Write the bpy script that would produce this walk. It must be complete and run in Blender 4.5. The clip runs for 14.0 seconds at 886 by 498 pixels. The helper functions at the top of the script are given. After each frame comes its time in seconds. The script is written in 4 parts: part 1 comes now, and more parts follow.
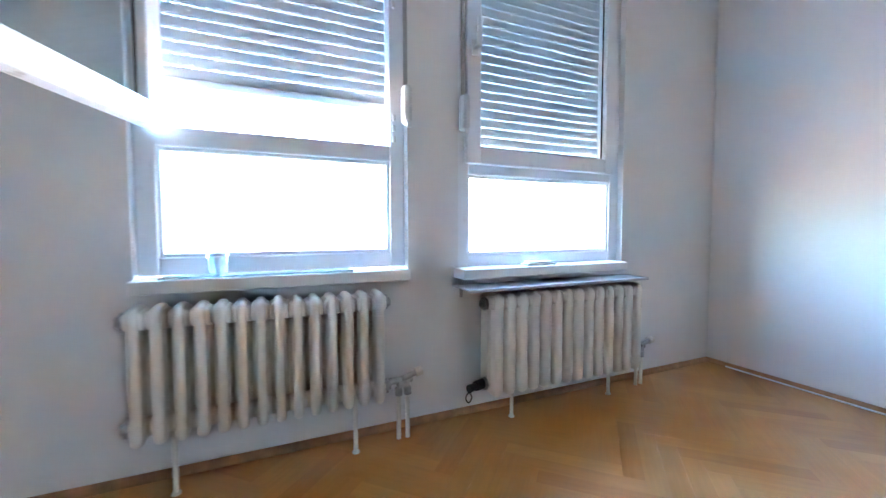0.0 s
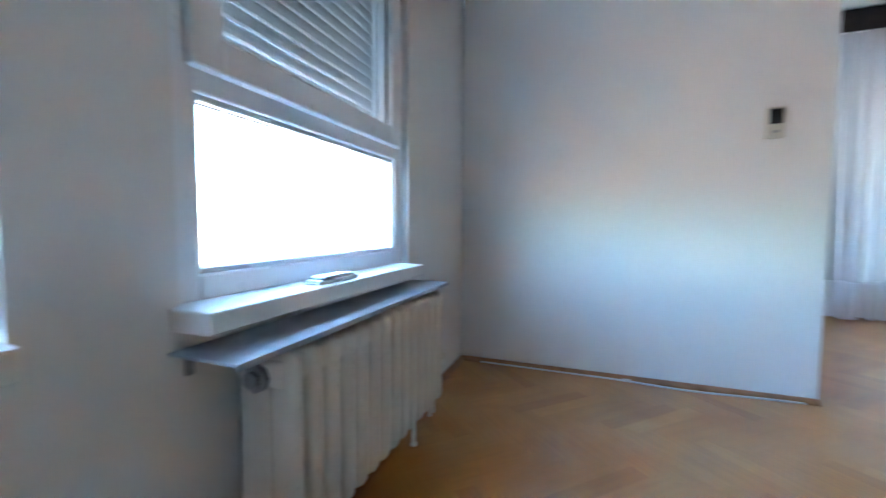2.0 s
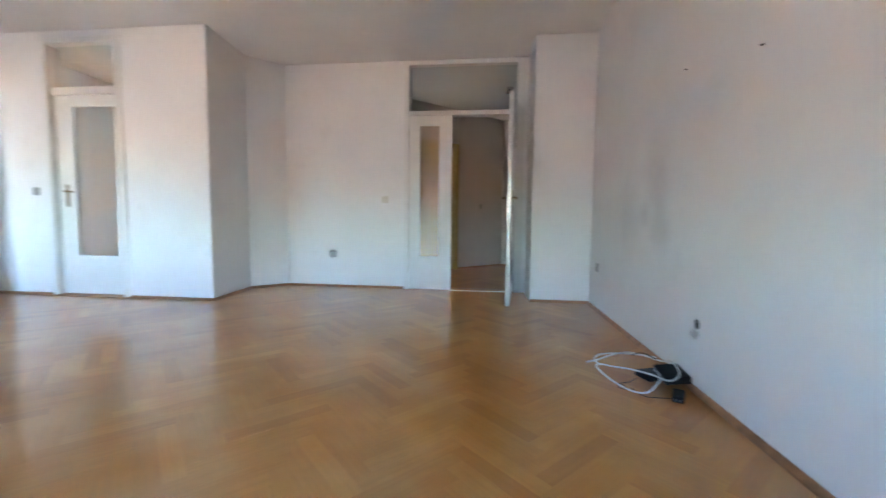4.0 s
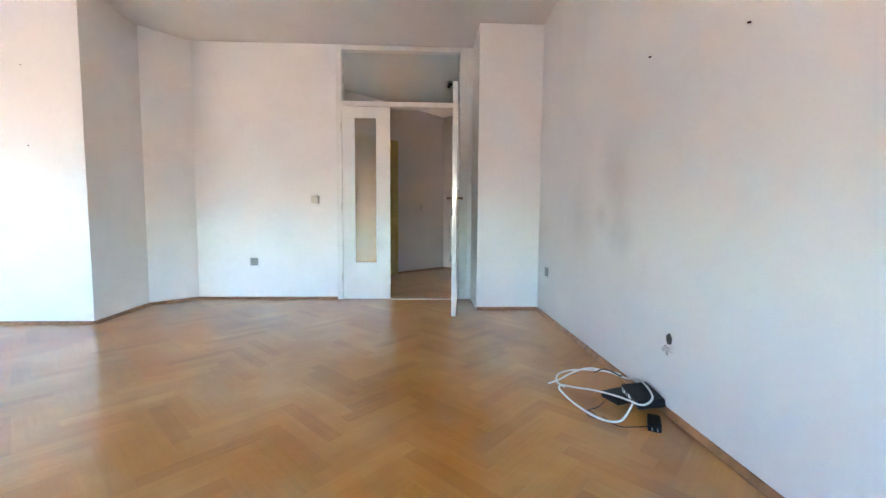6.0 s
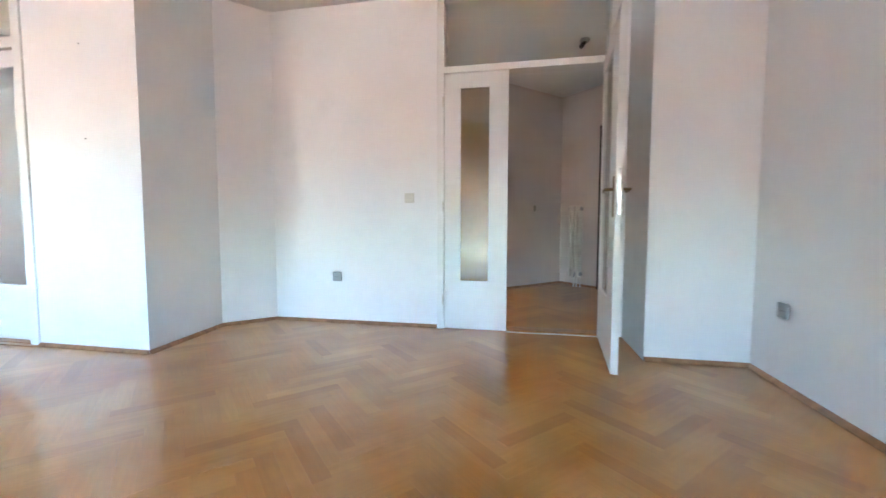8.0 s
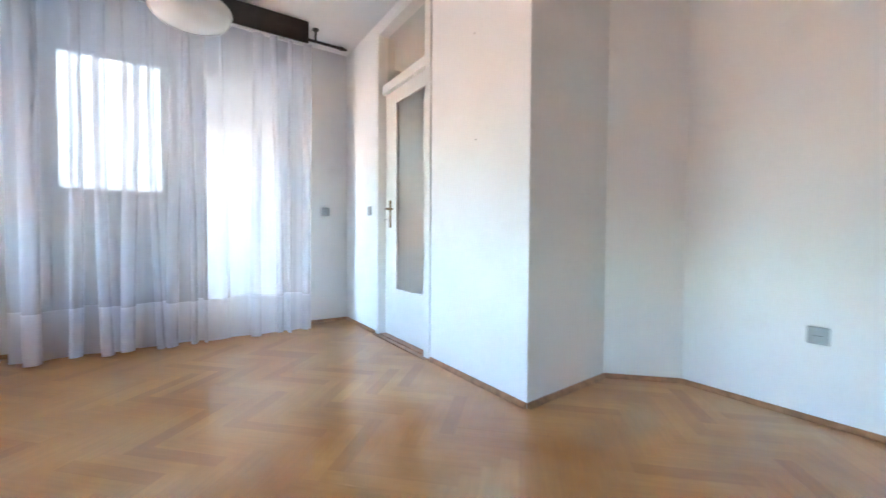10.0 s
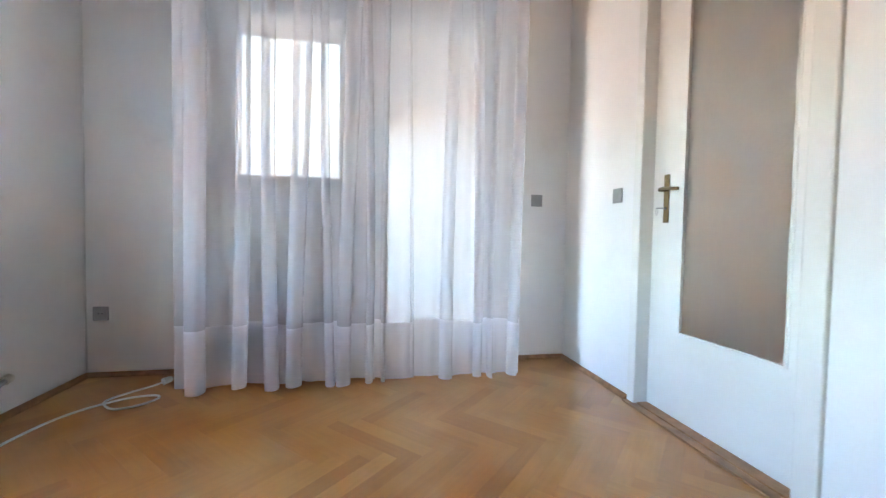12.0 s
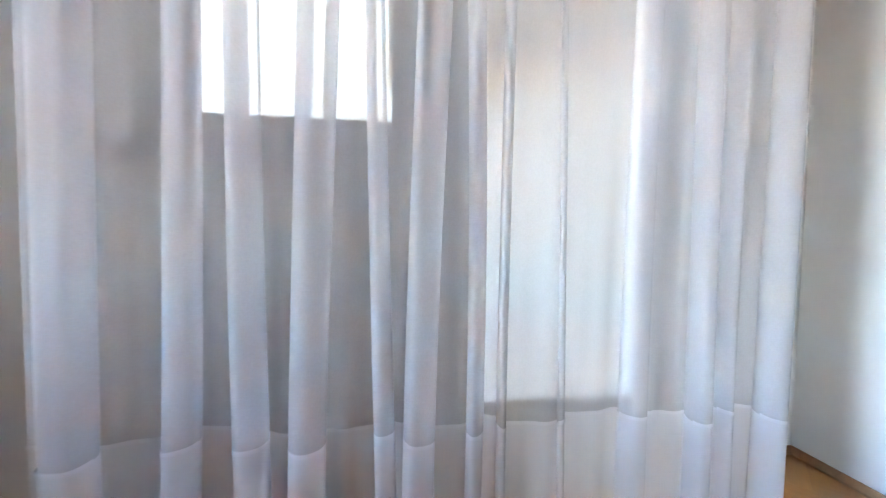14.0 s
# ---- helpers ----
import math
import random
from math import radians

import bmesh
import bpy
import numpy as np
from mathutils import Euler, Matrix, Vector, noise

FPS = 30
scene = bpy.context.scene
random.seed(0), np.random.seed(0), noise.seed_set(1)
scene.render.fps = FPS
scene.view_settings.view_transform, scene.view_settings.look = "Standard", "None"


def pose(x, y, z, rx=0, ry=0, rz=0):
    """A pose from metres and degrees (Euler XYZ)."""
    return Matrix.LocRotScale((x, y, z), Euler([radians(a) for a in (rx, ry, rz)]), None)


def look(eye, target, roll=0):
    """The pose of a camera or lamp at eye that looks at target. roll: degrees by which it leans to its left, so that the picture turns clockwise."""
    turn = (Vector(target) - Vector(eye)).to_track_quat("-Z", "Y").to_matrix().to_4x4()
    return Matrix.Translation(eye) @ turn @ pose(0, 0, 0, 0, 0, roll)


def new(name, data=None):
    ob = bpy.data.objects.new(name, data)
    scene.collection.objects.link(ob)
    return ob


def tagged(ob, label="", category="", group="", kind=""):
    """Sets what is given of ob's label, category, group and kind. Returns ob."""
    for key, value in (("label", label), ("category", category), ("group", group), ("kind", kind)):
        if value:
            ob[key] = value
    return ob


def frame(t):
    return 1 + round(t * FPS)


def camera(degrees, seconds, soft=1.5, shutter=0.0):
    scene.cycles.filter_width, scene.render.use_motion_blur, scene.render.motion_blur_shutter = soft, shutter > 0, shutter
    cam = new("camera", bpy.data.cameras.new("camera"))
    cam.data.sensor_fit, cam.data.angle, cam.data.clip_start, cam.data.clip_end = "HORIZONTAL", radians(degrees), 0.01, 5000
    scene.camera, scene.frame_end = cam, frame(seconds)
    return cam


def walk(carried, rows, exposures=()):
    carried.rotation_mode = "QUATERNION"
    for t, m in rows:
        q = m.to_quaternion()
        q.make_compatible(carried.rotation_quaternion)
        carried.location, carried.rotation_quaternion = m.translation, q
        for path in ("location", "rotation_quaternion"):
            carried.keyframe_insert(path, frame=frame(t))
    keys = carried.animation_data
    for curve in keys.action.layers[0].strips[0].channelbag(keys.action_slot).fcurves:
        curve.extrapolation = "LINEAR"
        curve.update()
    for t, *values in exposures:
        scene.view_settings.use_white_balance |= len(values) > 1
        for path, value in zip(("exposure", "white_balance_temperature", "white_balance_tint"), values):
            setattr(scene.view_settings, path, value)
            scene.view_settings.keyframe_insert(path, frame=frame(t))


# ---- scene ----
# ---- camera ----
cam = camera(97.0, 14.0, soft=1.35, shutter=0.35)
# seconds, x, y, z, heading, pitch, roll
PATH = [
    (0.0, -0.007, 0.023, 0.865, -24.01, -2.93, 0.07),
    (0.5, 0.084, 0.340, 0.845, -30.59, -3.77, 0.31),
    (1.0, 0.161, 0.676, 0.865, -35.28, -2.36, 1.31),
    (1.5, 0.226, 0.774, 0.840, -43.45, -2.34, 0.68),
    (2.0, 0.260, 0.901, 0.847, -69.79, -3.42, -0.33),
    (2.3, 0.299, 0.870, 0.848, -83.45, -3.51, -0.15),
    (2.5, 0.299, 0.821, 0.856, -92.50, -3.18, 0.20),
    (3.0, 0.213, 0.776, 0.880, -120.11, -3.34, 0.06),
    (3.5, 0.052, 0.884, 0.871, -152.20, -4.17, -0.77),
    (4.0, -0.151, 0.825, 0.849, -173.60, -4.20, -0.67),
    (4.2, -0.161, 0.818, 0.854, -178.56, -4.36, -0.55),
    (6.3, -0.093, 0.323, 0.866, -183.66, -3.99, -0.46),
    (6.5, -0.080, 0.229, 0.860, -184.45, -3.98, -0.48),
    (7.0, -0.057, -0.080, 0.865, -183.35, -4.03, -0.21),
    (7.5, 0.053, -0.370, 0.866, -176.71, -3.57, 0.09),
    (8.0, 0.193, -0.681, 0.873, -169.18, -3.60, -0.09),
    (8.5, 0.352, -0.917, 0.861, -162.15, -3.03, -0.12),
    (8.7, 0.434, -1.013, 0.854, -157.93, -3.05, 0.06),
    (9.0, 0.581, -1.168, 0.857, -148.97, -2.35, 0.02),
    (9.2, 0.703, -1.222, 0.865, -143.31, -1.99, 0.05),
    (11.3, 2.147, -1.556, 0.860, -101.75, -2.67, -0.69),
    (11.5, 2.298, -1.552, 0.854, -100.15, -2.61, -0.67),
    (12.0, 2.588, -1.487, 0.867, -100.33, -2.07, -0.99),
    (12.5, 2.930, -1.479, 0.872, -98.04, -2.84, -0.72),
    (13.0, 3.224, -1.409, 0.870, -94.76, -2.31, -0.60),
    (13.5, 3.590, -1.317, 0.864, -93.86, -2.55, -0.43),
    (14.0, 3.878, -1.269, 0.858, -97.80, -2.81, -0.76),
]
walk(cam, [(t, pose(x, y, z, 90 + p, r, h)) for t, x, y, z, h, p, r in PATH],
     exposures=[(0.0, 7.15, 5350, 4), (1.5, 6.7, 5250, 1), (2.5, 6.3, 5500, -1), (4.0, 6.45, 5950, 6), (6.5, 7.1, 6050, 7), (7.5, 7.1, 5950, 7),
                (9.0, 6.9, 5700, 5), (11.3, 6.5, 6400, 10), (12.5, 6.4, 6450, 8), (14.0, 6.4, 6600, 9)])

# ---- world and sun ----
world = bpy.data.worlds.new("sky")
scene.world = world
world.use_nodes = True
wn = world.node_tree
sky = wn.nodes.new("ShaderNodeTexSky")
sky.sky_type = "NISHITA"
sky.sun_disc = False
SUN_EL, SUN_AZ = 48.0, 152.0   # compass degrees, clockwise from +y
sky.sun_elevation, sky.sun_rotation = radians(SUN_EL), radians(SUN_AZ)
sky.dust_density, sky.air_density = 2.0, 1.0
wn.nodes["Background"].inputs[1].default_value = 0.13
wn.links.new(sky.outputs[0], wn.nodes["Background"].inputs[0])
sun_data = bpy.data.lights.new("sun", "SUN")
sun_data.energy, sun_data.angle, sun_data.color = 3.8, radians(0.5), (1.0, 0.93, 0.82)
sun = new("sun", sun_data)
az, el = radians(SUN_AZ), radians(SUN_EL)
sun_from = Vector((math.sin(az) * math.cos(el), math.cos(az) * math.cos(el), math.sin(el)))
sun.matrix_world = look(sun_from * 40, (0, 0, 0))

# ---- materials ----


def material(name, base, rough=0.5, metal=0.0, scale=6.0, vary=0.06, fine=80.0, bump=0.15, spec=0.5):
    """Paint, metal or plastic with variation at two scales and a fine relief."""
    m = bpy.data.materials.new(name)
    m.use_nodes = True
    nt = m.node_tree
    b = nt.nodes["Principled BSDF"]
    b.inputs["Metallic"].default_value = metal
    b.inputs["Specular IOR Level"].default_value = spec
    co = nt.nodes.new("ShaderNodeTexCoord")
    big = nt.nodes.new("ShaderNodeTexNoise")
    big.inputs["Scale"].default_value = scale
    big.inputs["Detail"].default_value = 5
    small = nt.nodes.new("ShaderNodeTexNoise")
    small.inputs["Scale"].default_value = fine
    small.inputs["Detail"].default_value = 3
    nt.links.new(co.outputs["Object"], big.inputs["Vector"])
    nt.links.new(co.outputs["Object"], small.inputs["Vector"])
    ramp = nt.nodes.new("ShaderNodeValToRGB")
    lo = [max(0, c * (1 - vary * 1.6)) for c in base]
    ramp.color_ramp.elements[0].position, ramp.color_ramp.elements[1].position = 0.3, 0.65
    ramp.color_ramp.elements[0].color = (*lo, 1)
    ramp.color_ramp.elements[1].color = (*base, 1)
    nt.links.new(big.outputs["Fac"], ramp.inputs["Fac"])
    nt.links.new(ramp.outputs["Color"], b.inputs["Base Color"])
    rr = nt.nodes.new("ShaderNodeMapRange")
    rr.inputs["To Min"].default_value, rr.inputs["To Max"].default_value = max(0.02, rough - 0.08), min(1, rough + 0.08)
    nt.links.new(small.outputs["Fac"], rr.inputs["Value"])
    nt.links.new(rr.outputs["Result"], b.inputs["Roughness"])
    if bump:
        bp = nt.nodes.new("ShaderNodeBump")
        bp.inputs["Strength"].default_value, bp.inputs["Distance"].default_value = bump, 0.002
        nt.links.new(small.outputs["Fac"], bp.inputs["Height"])
        nt.links.new(bp.outputs["Normal"], b.inputs["Normal"])
    return m


def plaster(name, base):
    """Painted plaster: roller relief, faint smudges and grey rubbed spots."""
    m = material(name, base, rough=0.75, scale=1.6, vary=0.03, fine=140, bump=0.06, spec=0.3)
    nt = m.node_tree
    b = nt.nodes["Principled BSDF"]
    old = b.inputs["Base Color"].links[0].from_socket
    co = [n for n in nt.nodes if n.type == "TEX_COORD"][0]
    sm = nt.nodes.new("ShaderNodeTexNoise")
    sm.inputs["Scale"].default_value, sm.inputs["Detail"].default_value = 2.3, 6
    sm.inputs["Roughness"].default_value = 0.6
    nt.links.new(co.outputs["Object"], sm.inputs["Vector"])
    rp = nt.nodes.new("ShaderNodeValToRGB")
    rp.color_ramp.elements[0].position, rp.color_ramp.elements[1].position = 0.60, 0.78
    rp.color_ramp.elements[0].color, rp.color_ramp.elements[1].color = (0, 0, 0, 1), (0.35, 0.35, 0.35, 1)
    nt.links.new(sm.outputs["Fac"], rp.inputs["Fac"])
    mx = nt.nodes.new("ShaderNodeMix")
    mx.data_type = "RGBA"
    nt.links.new(rp.outputs["Color"], mx.inputs["Factor"])
    nt.links.new(old, mx.inputs["A"])
    mx.inputs["B"].default_value = (base[0] * 0.80, base[1] * 0.79, base[2] * 0.78, 1)
    nt.links.new(mx.outputs["Result"], b.inputs["Base Color"])
    return m


def smudged(m, spots):
    """Adds grey marks of uneven outline, such as rubbed smudges, to a plaster; spots: place, reach, strength."""
    nt = m.node_tree
    b = nt.nodes["Principled BSDF"]
    pos = nt.nodes.new("ShaderNodeNewGeometry")
    ns = nt.nodes.new("ShaderNodeTexNoise")
    ns.inputs["Scale"].default_value, ns.inputs["Detail"].default_value = 5.0, 6
    nt.links.new(pos.outputs["Position"], ns.inputs["Vector"])
    for at, reach, strength in spots:
        ds = nt.nodes.new("ShaderNodeVectorMath")
        ds.operation = "DISTANCE"
        ds.inputs[1].default_value = at
        nt.links.new(pos.outputs["Position"], ds.inputs[0])
        mr = nt.nodes.new("ShaderNodeMapRange")
        mr.interpolation_type = "SMOOTHSTEP"
        mr.inputs["From Min"].default_value, mr.inputs["From Max"].default_value = reach, 0.0
        mr.inputs["To Min"].default_value, mr.inputs["To Max"].default_value = 0.0, strength
        nt.links.new(ds.outputs["Value"], mr.inputs["Value"])
        ml = nt.nodes.new("ShaderNodeMath")
        ml.operation = "MULTIPLY"
        nt.links.new(mr.outputs["Result"], ml.inputs[0])
        nt.links.new(ns.outputs["Fac"], ml.inputs[1])
        mx = nt.nodes.new("ShaderNodeMix")
        mx.data_type = "RGBA"
        nt.links.new(ml.outputs[0], mx.inputs["Factor"])
        nt.links.new(b.inputs["Base Color"].links[0].from_socket, mx.inputs["A"])
        mx.inputs["B"].default_value = (0.34, 0.31, 0.29, 1)
        nt.links.new(mx.outputs["Result"], b.inputs["Base Color"])
    return m


def wood(name, dark, light, rough=0.3, per_island=False, coat=0.0):
    """Varnished wood: each piece takes its own tone, with long grain."""
    m = bpy.data.materials.new(name)
    m.use_nodes = True
    nt = m.node_tree
    b = nt.nodes["Principled BSDF"]
    if per_island:
        rnd = nt.nodes.new("ShaderNodeNewGeometry").outputs["Random Per Island"]
    else:
        rnd = nt.nodes.new("ShaderNodeObjectInfo").outputs["Random"]
    uv = nt.nodes.new("ShaderNodeUVMap")
    uv.uv_map = "grain"
    mp = nt.nodes.new("ShaderNodeMapping")
    mp.inputs["Scale"].default_value = (4, 60, 1)
    nt.links.new(uv.outputs["UV"], mp.inputs["Vector"])
    off = nt.nodes.new("ShaderNodeCombineXYZ")
    mul = nt.nodes.new("ShaderNodeMath")
    mul.operation, mul.inputs[1].default_value = "MULTIPLY", 57.0
    nt.links.new(rnd, mul.inputs[0])
    nt.links.new(mul.outputs[0], off.inputs[0])
    nt.links.new(mul.outputs[0], off.inputs[1])
    nt.links.new(off.outputs[0], mp.inputs["Location"])
    gr = nt.nodes.new("ShaderNodeTexNoise")
    gr.inputs["Scale"].default_value, gr.inputs["Detail"].default_value = 1.0, 6
    nt.links.new(mp.outputs[0], gr.inputs["Vector"])
    tone = nt.nodes.new("ShaderNodeValToRGB")
    cr = tone.color_ramp
    mid = tuple((p + q) / 2 for p, q in zip(dark, light))
    cr.elements[0].position, cr.elements[0].color = 0.0, (*dark, 1)
    cr.elements[1].position, cr.elements[1].color = 1.0, (*light, 1)
    for at, c in ((0.13, dark), (0.26, mid), (0.78, mid)):
        cr.elements.new(at).color = (*c, 1)
    nt.links.new(rnd, tone.inputs["Fac"])
    hsv = nt.nodes.new("ShaderNodeHueSaturation")
    mr = nt.nodes.new("ShaderNodeMapRange")
    mr.inputs["To Min"].default_value, mr.inputs["To Max"].default_value = 0.86, 1.12
    nt.links.new(gr.outputs["Fac"], mr.inputs["Value"])
    nt.links.new(mr.outputs["Result"], hsv.inputs["Value"])
    nt.links.new(tone.outputs["Color"], hsv.inputs["Color"])
    co = nt.nodes.new("ShaderNodeNewGeometry")
    wear = nt.nodes.new("ShaderNodeTexNoise")
    wear.inputs["Scale"].default_value, wear.inputs["Detail"].default_value = 1.7, 5
    nt.links.new(co.outputs["Position"], wear.inputs["Vector"])
    worn = nt.nodes.new("ShaderNodeHueSaturation")
    for socket, lo, hi in (("Hue", 0.494, 0.506), ("Saturation", 1.10, 0.92), ("Value", 0.84, 1.15)):
        span = nt.nodes.new("ShaderNodeMapRange")
        span.inputs["From Min"].default_value, span.inputs["From Max"].default_value = 0.3, 0.7
        span.inputs["To Min"].default_value, span.inputs["To Max"].default_value = lo, hi
        nt.links.new(wear.outputs["Fac"], span.inputs["Value"])
        nt.links.new(span.outputs["Result"], worn.inputs[socket])
    nt.links.new(hsv.outputs["Color"], worn.inputs["Color"])
    nt.links.new(worn.outputs["Color"], b.inputs["Base Color"])
    r2 = nt.nodes.new("ShaderNodeMapRange")
    r2.inputs["To Min"].default_value, r2.inputs["To Max"].default_value = rough - 0.1, rough + 0.14
    nt.links.new(wear.outputs["Fac"], r2.inputs["Value"])
    nt.links.new(r2.outputs["Result"], b.inputs["Roughness"])
    bp = nt.nodes.new("ShaderNodeBump")
    bp.inputs["Strength"].default_value, bp.inputs["Distance"].default_value = 0.12, 0.001
    nt.links.new(gr.outputs["Fac"], bp.inputs["Height"])
    nt.links.new(bp.outputs["Normal"], b.inputs["Normal"])
    b.inputs["Coat Weight"].default_value = coat
    b.inputs["Specular IOR Level"].default_value = 0.3
    b.inputs["Coat Roughness"].default_value = 0.09
    return m


def glass(name, rough=0.0, tint=(0.96, 0.98, 0.98), ribs=0.0, pebble=0.0, relief=0.004, sheen=1.0):
    """Window glass; ribs and pebble give cast relief."""
    m = bpy.data.materials.new(name)
    m.use_nodes = True
    nt = m.node_tree
    b = nt.nodes["Principled BSDF"]
    b.inputs["Base Color"].default_value = (*tint, 1)
    b.inputs["Roughness"].default_value = rough
    b.inputs["Transmission Weight"].default_value = 1.0
    b.inputs["IOR"].default_value = 1.45
    co = nt.nodes.new("ShaderNodeTexCoord")
    if ribs or pebble:
        if ribs:
            tx = nt.nodes.new("ShaderNodeTexWave")
            tx.bands_direction = "Z"
            tx.inputs["Scale"].default_value = ribs
            tx.inputs["Distortion"].default_value = 1.5
            tx.inputs["Detail"].default_value = 1.0
        else:
            tx = nt.nodes.new("ShaderNodeTexNoise")
            tx.inputs["Scale"].default_value = pebble
            tx.inputs["Detail"].default_value = 1.0
        nt.links.new(co.outputs["Object"], tx.inputs["Vector"])
        bp = nt.nodes.new("ShaderNodeBump")
        bp.inputs["Strength"].default_value, bp.inputs["Distance"].default_value = 0.6, relief
        nt.links.new(tx.outputs[1 if tx.type == "TEX_WAVE" else 0], bp.inputs["Height"])
        nt.links.new(bp.outputs["Normal"], b.inputs["Normal"])
    if ribs or pebble:
        b.inputs["Coat Weight"].default_value = sheen
        b.inputs["Coat Roughness"].default_value = 0.04
        nt.links.new(bp.outputs["Normal"], b.inputs["Coat Normal"])
    return m


def clear_pane(name):
    """Clear pane: mostly straight transmission with a mirror gloss by Fresnel."""
    m = bpy.data.materials.new(name)
    m.use_nodes = True
    nt = m.node_tree
    nt.nodes.remove(nt.nodes["Principled BSDF"])
    tr = nt.nodes.new("ShaderNodeBsdfTransparent")
    tr.inputs[0].default_value = (0.93, 0.96, 0.96, 1)
    gl = nt.nodes.new("ShaderNodeBsdfGlossy")
    gl.inputs["Roughness"].default_value = 0.01
    lw = nt.nodes.new("ShaderNodeLayerWeight")
    lw.inputs["Blend"].default_value = 0.5
    pw = nt.nodes.new("ShaderNodeMath")
    pw.operation, pw.inputs[1].default_value = "POWER", 5.0
    fr = nt.nodes.new("ShaderNodeMath")
    fr.operation, fr.inputs[1].default_value, fr.inputs[2].default_value = "MULTIPLY_ADD", 0.9, 0.04
    nt.links.new(lw.outputs["Facing"], pw.inputs[0])
    nt.links.new(pw.outputs[0], fr.inputs[0])
    mx = nt.nodes.new("ShaderNodeMixShader")
    nt.links.new(fr.outputs[0], mx.inputs[0])
    nt.links.new(tr.outputs[0], mx.inputs[1])
    nt.links.new(gl.outputs[0], mx.inputs[2])
    nt.links.new(mx.outputs[0], nt.nodes["Material Output"].inputs["Surface"])
    return m


def sheer(name, open_part, base):
    """Sheer voile: part open weave, part threads that scatter light both ways."""
    m = bpy.data.materials.new(name)
    m.use_nodes = True
    nt = m.node_tree
    nt.nodes.remove(nt.nodes["Principled BSDF"])
    tr = nt.nodes.new("ShaderNodeBsdfTransparent")
    df = nt.nodes.new("ShaderNodeBsdfDiffuse")
    tl = nt.nodes.new("ShaderNodeBsdfTranslucent")
    df.inputs[0].default_value = tl.inputs[0].default_value = (*base, 1)
    a = nt.nodes.new("ShaderNodeMixShader")
    a.inputs[0].default_value = 0.56
    nt.links.new(df.outputs[0], a.inputs[1])
    nt.links.new(tl.outputs[0], a.inputs[2])
    co = nt.nodes.new("ShaderNodeTexCoord")
    ns = nt.nodes.new("ShaderNodeTexNoise")
    ns.inputs["Scale"].default_value, ns.inputs["Detail"].default_value = 220.0, 3
    nt.links.new(co.outputs["Object"], ns.inputs["Vector"])
    mr = nt.nodes.new("ShaderNodeMapRange")
    mr.inputs["To Min"].default_value, mr.inputs["To Max"].default_value = open_part * 0.85, open_part * 1.15
    nt.links.new(ns.outputs["Fac"], mr.inputs["Value"])
    b = nt.nodes.new("ShaderNodeMixShader")
    nt.links.new(mr.outputs["Result"], b.inputs[0])
    nt.links.new(a.outputs[0], b.inputs[1])
    nt.links.new(tr.outputs[0], b.inputs[2])
    nt.links.new(b.outputs[0], nt.nodes["Material Output"].inputs["Surface"])
    return m


WALL = plaster("wall_paint", (0.85, 0.84, 0.825))
WALLW = smudged(plaster("wall_paint_rubbed", (0.85, 0.84, 0.825)),
                [((-1.217, -1.80, 1.08), 0.24, 0.42), ((-1.217, -1.75, 0.82), 0.22, 0.45), ((-1.217, -2.0, 0.90), 0.14, 0.35), ((-1.217, -1.85, 1.25), 0.30, 0.28), ((-1.217, -2.3, 0.85), 0.36, 0.25)])
HALLWALL = plaster("hall_paint", (0.74, 0.67, 0.62))
# A little darker than WALL, with grey marks below the two sills.
WALLN = smudged(plaster("wall_paint_marked", (0.80, 0.79, 0.77)),
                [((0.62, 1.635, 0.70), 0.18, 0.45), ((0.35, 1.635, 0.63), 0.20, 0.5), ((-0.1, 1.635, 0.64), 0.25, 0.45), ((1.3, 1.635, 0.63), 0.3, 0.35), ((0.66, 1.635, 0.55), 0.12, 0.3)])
CEIL = plaster("ceiling_paint", (0.85, 0.84, 0.825))
ROOFT = material("roof_tiles", (0.30, 0.13, 0.08), rough=0.8, scale=3, vary=0.25, fine=25, bump=0.3)
# Cream of house and balcony darkened, to dim the outdoors behind the voile.
HOUSE_DIM = plaster("house_render_dimmed", (0.17, 0.167, 0.137))
FACADE_DIM = plaster("facade_render_dimmed", (0.22, 0.207, 0.182))
GLOSS = material("white_enamel", (0.80, 0.79, 0.75), rough=0.32, scale=3, vary=0.04, fine=60, bump=0.05)
PVC = material("white_pvc", (0.84, 0.85, 0.86), rough=0.30, scale=3, vary=0.015, fine=14, bump=0.0)
RAD = material("radiator_enamel", (0.76, 0.72, 0.64), rough=0.30, scale=9, vary=0.05, fine=70, bump=0.05)
SLAT = material("shutter_slat", (0.63, 0.65, 0.66), rough=0.45, scale=8, vary=0.04, fine=60, bump=0.03)
CHROME = material("aged_chrome", (0.50, 0.49, 0.48), rough=0.3, metal=1.0, scale=30, vary=0.25, fine=120, bump=0.1)
BRASS = material("worn_brass", (0.22, 0.15, 0.07), rough=0.34, metal=1.0, scale=30, vary=0.2, fine=120, bump=0.05)
DARK = material("black_plastic", (0.014, 0.014, 0.016), rough=0.5, scale=20, vary=0.2, fine=150, bump=0.1, spec=0.25)
GREYP = material("grey_plastic", (0.36, 0.36, 0.35), rough=0.45, scale=20, vary=0.06, fine=150, bump=0.05)
CREAM = material("cream_plastic", (0.70, 0.67, 0.58), rough=0.45, scale=20, vary=0.06, fine=150, bump=0.05)
WHITEP = material("white_plastic", (0.78, 0.78, 0.76), rough=0.4, scale=8, vary=0.04, fine=30, bump=0.0)
SHELFM = material("dark_sheet_metal", (0.42, 0.42, 0.45), rough=0.35, scale=12, vary=0.2, fine=80, bump=0.1)
